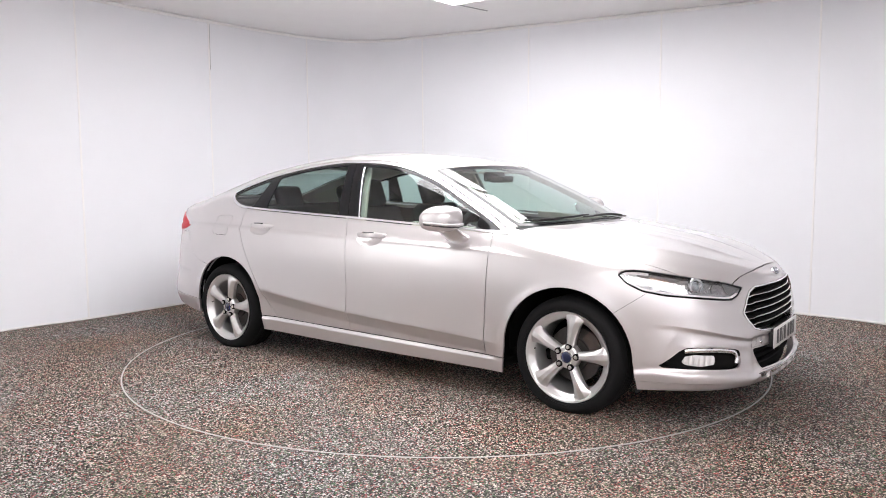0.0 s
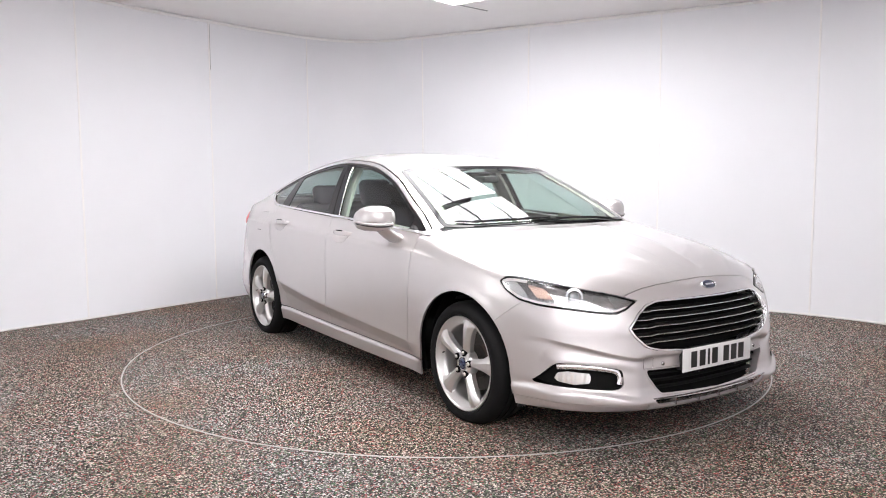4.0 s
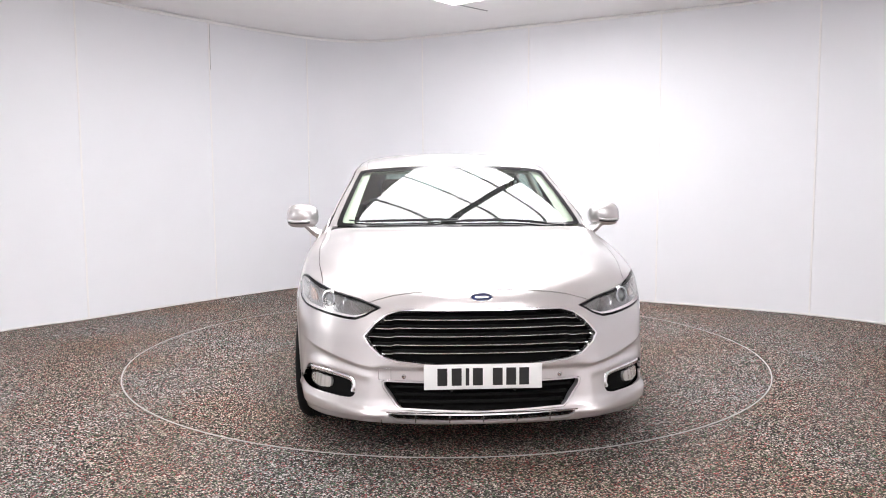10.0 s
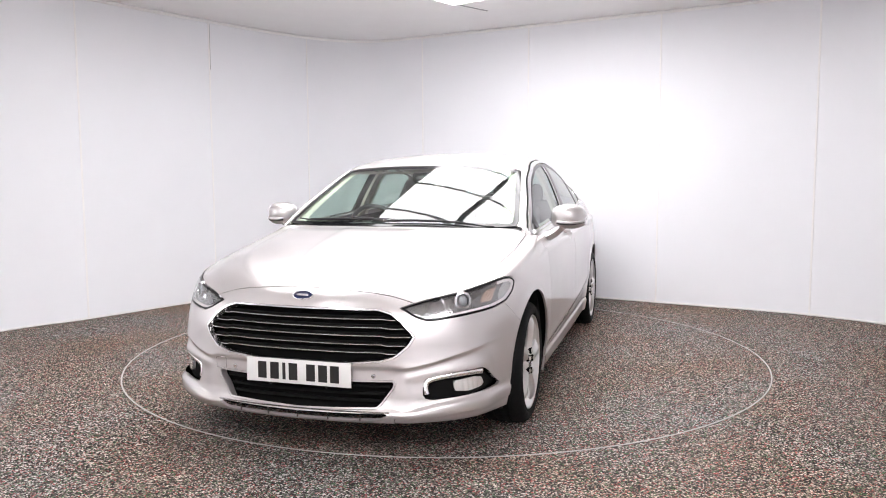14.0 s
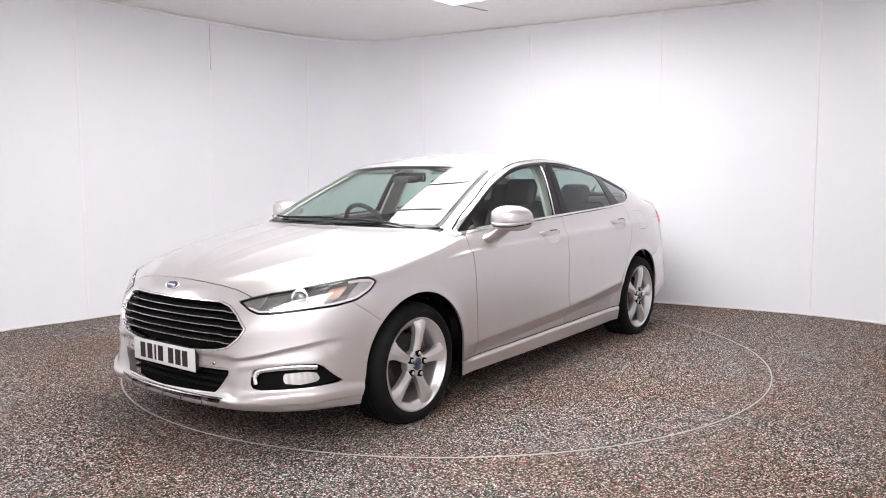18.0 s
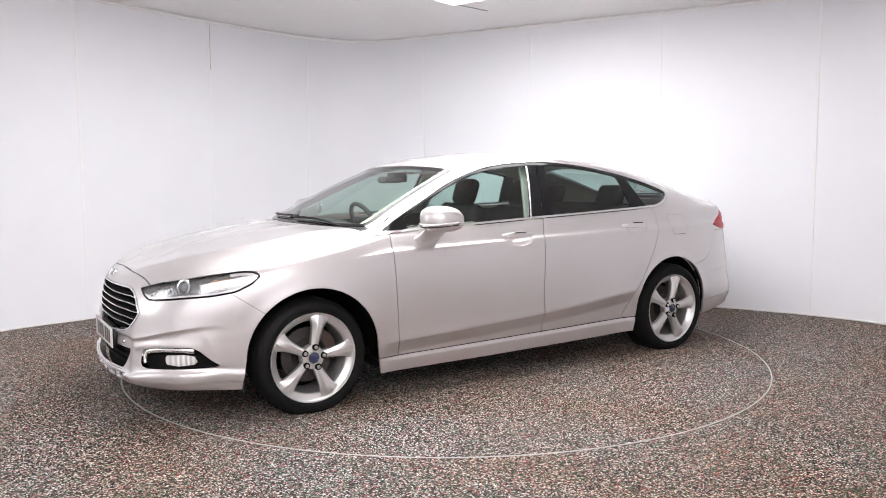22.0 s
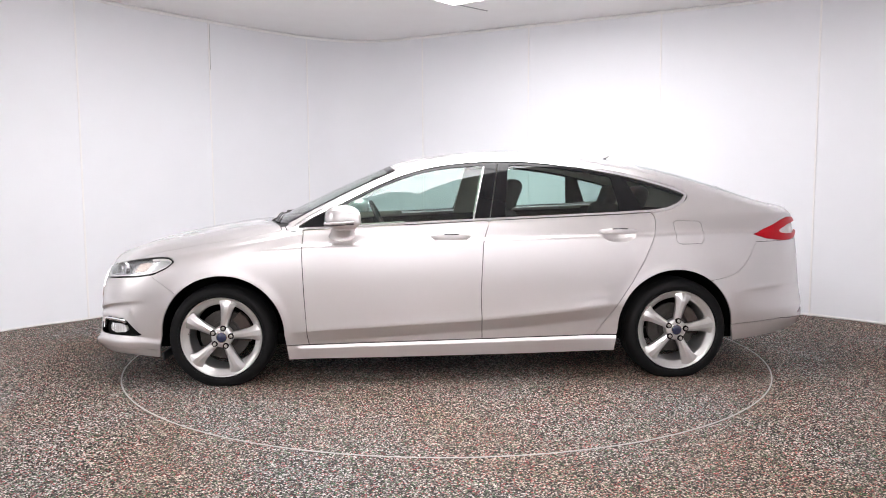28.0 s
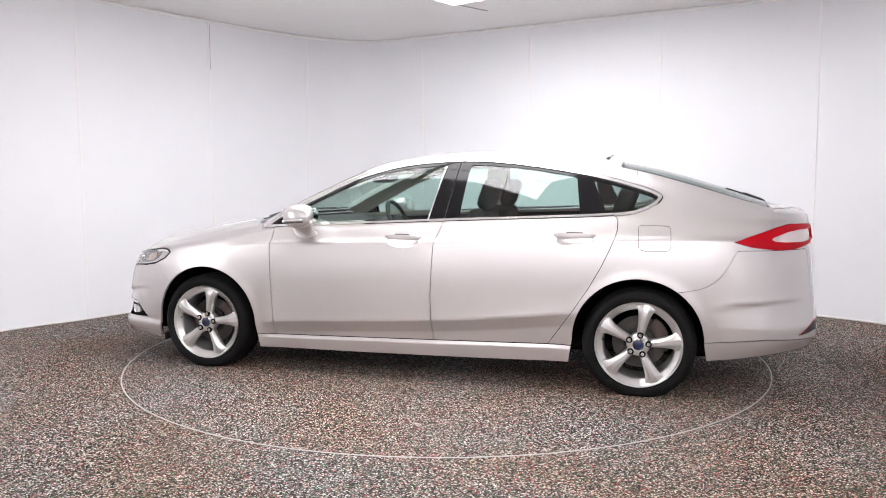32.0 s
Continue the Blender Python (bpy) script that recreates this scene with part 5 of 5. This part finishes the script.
def handles(car):
    for x0, x1, z in ((0.135, -0.112, 0.914), (-0.930, -1.180, 0.939)):
        for side in (1, -1):
            rings = []
            for t in np.linspace(0, 1, 13):
                x = x0 + (x1 - x0) * t
                y = side_y(x, z)
                lift = 0.034 * math.sin(math.pi * min(max(t * 1.0, 0.0), 1.0)) ** 0.4
                h = 0.007 + 0.013 * math.sin(math.pi * t) ** 0.5
                zz = z + 0.002 * math.sin(math.pi * t)
                rings.append([(x, side * (y + lift - 0.012), zz - h), (x, side * (y + lift - 0.002), zz - h * 0.9), (x, side * (y + lift), zz), (x, side * (y + lift - 0.003), zz + h * 0.9),
                              (x, side * (y + lift - 0.012), zz + h)])
            h = part("door_handle", loft(rings), PAINT, car, "silver pull handle with a dark top strip")
            pts = [(x, side * (side_y(x, z) + 0.034 * math.sin(math.pi * t) ** 0.4 - 0.004), z + 0.008 + 0.010 * math.sin(math.pi * t) ** 0.5)
                   for t, x in ((q, x0 + (x1 - x0) * q) for q in np.linspace(0.32, 0.70, 8))]
            part("handle_trim", tube(pts, 0.0036, 8), GLOSS_BLACK, h)


def wipers(car):
    for pts in (((1.150, 0.62), (1.165, 0.35), (1.185, 0.05), (1.18, -0.12)), ((1.165, -0.02), (1.165, -0.25), (1.12, -0.52), (1.06, -0.66))):
        path = [(x - 0.03, y, on_top(x - 0.03, y)[0] + 0.008) for x, y in spline(pts, 5)]
        w = part("wiper", tube(path, 0.0045, 8), BLACK, car, "black wiper blade")
        arm = [(x + 0.010, y, z + 0.006) for x, y, z in path[2:-4]]
        part("wiper_arm", tube(arm, 0.0045, 8), BLACK, w)
    path = [(x, y, on_top(x, y)[0] - 0.002) for x, y in zip(np.linspace(-2.16, -1.94, 8), np.linspace(0.10, 0.24, 8))]
    w = part("rear_wiper", tube(path, 0.006, 8), BLACK, car, "black rear wiper")
    part("rear_wiper_arm", tube([(-2.19, 0.05, on_top(-2.19, 0.05)[0]), (-2.16, 0.08, on_top(-2.16, 0.08)[0] + 0.004), (-2.05, 0.165, on_top(-2.05, 0.165)[0] + 0.004)], 0.007, 8), BLACK, w)


# ---- inside the car ----
def inside(car):
    lo = (SKIN[0].reshape(-1, 8), SKIN[1])
    least = lambda *f: np.minimum.reduce(f)
    lining, _ = carve(lo, lambda V: least(V[:, 4] - JK - 3, 0.36 - V[:, 0], V[:, 0] + 1.30), 0)
    rail, _ = carve(lo, lambda V: least(V[:, 4] - JK + 8, JK + 4 - V[:, 4], 0.34 - V[:, 0], V[:, 0] + 1.50, -region(WINDOW, V[:, 0], V[:, 2])), 0)
    pair("roof_rail_trim", rail, CREAM, car, -0.03, 0)
    sheet("headlining", lining, CREAM, car, -0.035, 0, True, "cream headlining")
    pil, _ = carve(lo, lambda V: least(0.030 - region(WINDOW, V[:, 0], V[:, 2]), V[:, 4] - JT, (V[:, 3] - 7.3) * 0.2, V[:, 0] - 0.3,
                                       V[:, 1] - np.interp(V[:, 0], [0.35, 0.98], [0.545, 0.635])), 0)
    pair("pillar_trim", pil, CREAM, car, -0.022, 0, "cream windscreen pillar trim")
    post, _ = carve(lo, lambda V: least(V[:, 4] - JT, np.interp(V[:, 2], [1.0, 1.4], [-0.125, -0.21]) - V[:, 0], V[:, 0] - np.interp(V[:, 2], [1.0, 1.4], [-0.30, -0.355]), JK - V[:, 4]), 0)
    pair("post_trim", post, CREAM, car, -0.05, 0.02, "cream door post trim")
    card, _ = carve(lo, lambda V: least(V[:, 2] - 0.35, arch(V[:, 0], V[:, 2], False) - 0.04, -belt_line(V) + 0.005, 0.98 - V[:, 0], V[:, 0] + 1.3, V[:, 1] - 0.3), 0)
    pair("door_card", card, TRIM, car, -0.075, 0, "dark door trim")
    ledge, _ = carve(lo, lambda V: least(V[:, 2] - 0.9, 1.06 - V[:, 2], -1.2 - V[:, 0], V[:, 0] + 2.1, V[:, 1] - 0.3), 0)
    pair("rear_side_trim", ledge, TRIM, car, -0.05, 0)
    upper, _ = carve(lo, lambda V: least(V[:, 4] - JT, JK + 8 - V[:, 4], -1.02 - V[:, 0], V[:, 0] + 2.0, 0.006 - region(WINDOW, V[:, 0], V[:, 2]), V[:, 1] - np.interp(V[:, 0], [-2.2, -1.4], [0.525, 0.585])), 0)
    pair("rear_pillar_trim", upper, CREAM, car, -0.03, 0, "cream rear pillar trim")
    # floor, bulkhead, dashboard
    part("cabin_floor", box_bm(3.4, 1.5, 0.06, (-0.4, 0, 0.27), 0.01), VOID, car)
    part("underbody", box_bm(4.0, 1.2, 0.10, (0.0, 0, 0.24), 0.02), VOID, car)
    # wide unseen plate, added to keep light off the floor under the sills
    part("underbody", box_bm(2.04, 1.70, 0.05, (0.0, 0, 0.205), 0.01), VOID, car)
    dash = []
    for y in np.linspace(-0.74, 0.74, 21):
        b = 0.025 * (1 - (y / 0.74) ** 2)
        hump = 0.035 * math.exp(-((y + 0.37) / 0.16) ** 2)
        dash.append([(1.16 + b, y, 0.60), (1.16 + b, y, 0.955), (1.02 + b, y, 0.965 + b), (0.80, y, 0.958 + b + hump * 0.6), (0.66, y, 0.945 + hump), (0.60, y, 0.905 + hump * 0.6),
                     (0.60, y, 0.80), (0.68, y, 0.62)])
    d = part("dashboard", loft(dash), TRIM, car, "dark grey dashboard")
    part("dash_trim", box_bm(0.008, 1.20, 0.018, (0.597, 0, 0.852), 0.003), SATIN, d)
    part("centre_display", box_bm(0.02, 0.22, 0.14, (0.588, 0.0, 0.90), 0.006), GLOSS_BLACK, d)
    part("centre_console", box_bm(0.95, 0.22, 0.30, (0.10, 0, 0.50), 0.03, 3), TRIM, car)
    # steering wheel on the car's right
    tilt = Matrix.Translation((0.46, -0.37, 0.925)) @ Matrix.Rotation(radians(-64), 4, "Y")
    ring = [(0.185 * math.cos(2 * math.pi * k / 40), 0.185 * math.sin(2 * math.pi * k / 40), 0) for k in range(40)]
    sw = part("steering_wheel", tube(ring, 0.016, 12, True), TRIM, car, "black steering wheel")
    sw.matrix_basis = tilt
    part("wheel_boss", box_bm(0.16, 0.19, 0.05, (0, 0, -0.02), 0.02, 3), TRIM, sw)
    for a in (90, -90, 180):
        part("wheel_spoke", box_bm(0.10, 0.035, 0.02, (0, 0, 0), 0.006, 2), TRIM, sw).matrix_basis = Matrix.Rotation(radians(a), 4, "Z") @ Matrix.Translation((0.13, 0, -0.005))
    # mirror and sensor pod on the screen
    part("interior_mirror", box_bm(0.03, 0.25, 0.065, (0.40, 0, 1.285), 0.014, 3), GLOSS_BLACK, car)
    part("sensor_pod", box_bm(0.12, 0.13, 0.045, (0.46, 0, 1.268), 0.012, 3, None), TRIM, car)
    for y in (0.33, -0.33):
        part("sun_visor", box_bm(0.17, 0.40, 0.016, (0.26, y, 1.315), 0.006, 2), CREAM, car)

    def seat(x, y, name, w):
        c = part(name, box_bm(0.52, w, 0.16, (x + 0.05, y, 0.56), 0.05, 4), FABRIC, car, "dark grey cloth seat")
        lean = Matrix.Translation((x - 0.22, y, 0.60)) @ Matrix.Rotation(radians(-20), 4, "Y")
        part("backrest", box_bm(0.13, w, 0.56, (0, 0, 0.22), 0.05, 4), FABRIC, c).matrix_basis = lean
        for dy in ((0,) if w < 0.7 else (0.35, -0.35)):
            part("headrest", box_bm(0.105, 0.25, 0.21, (0.01, dy, 0.600 if w < 0.7 else 0.545), 0.050, 5), FABRIC, c).matrix_basis = lean
            for s in (0.05, -0.05):
                part("headrest_post", tube([(0.0, dy + s, 0.47), (0.005, dy + s, 0.56)], 0.006, 8), CHROME, c).matrix_basis = lean
        return c
    seat(-0.02, 0.37, "front_seat", 0.50)
    seat(-0.02, -0.37, "front_seat", 0.50)
    seat(-0.92, 0.0, "rear_seat", 1.28)
    part("parcel_shelf", box_bm(0.62, 1.30, 0.02, (-1.60, 0, 1.00), 0.006), TRIM, car)


def aerial(car):
    z = on_top(-1.19, 0.0)[0]
    base = part("aerial", tube([(-1.17, 0, z - 0.004), (-1.185, 0, z + 0.008), (-1.20, 0, z + 0.012)], 0.009, 10), BLACK, car, "short black roof aerial")
    part("rod", tube([(-1.195, 0, z + 0.010), (-1.208, 0, z + 0.020), (-1.222, 0, z + 0.030)], 0.003, 8), BLACK, base)


aerial(CAR)
wheels(CAR)
front_fittings(CAR)
fog_trims(CAR)
headlamp_fittings(CAR)
mirrors(CAR)
handles(CAR)
window_uprights(CAR)
wipers(CAR)
inside(CAR)


# ---- what moves: the table turns, and the car with it ----
def motions():
    walk(TABLE, [(t, pose(0, 0, 0, 0, 0, a)) for t, a in enumerate(TURN)])
    off = Vector((0.0143, 0.0187, 0))
    rows = []
    for t, a in enumerate(TURN):
        p = Matrix.Rotation(radians(a), 3, "Z") @ off
        rows.append((t, pose(p.x, p.y, 0.0, 0, 0, a)))
    walk(CAR, rows)


motions()
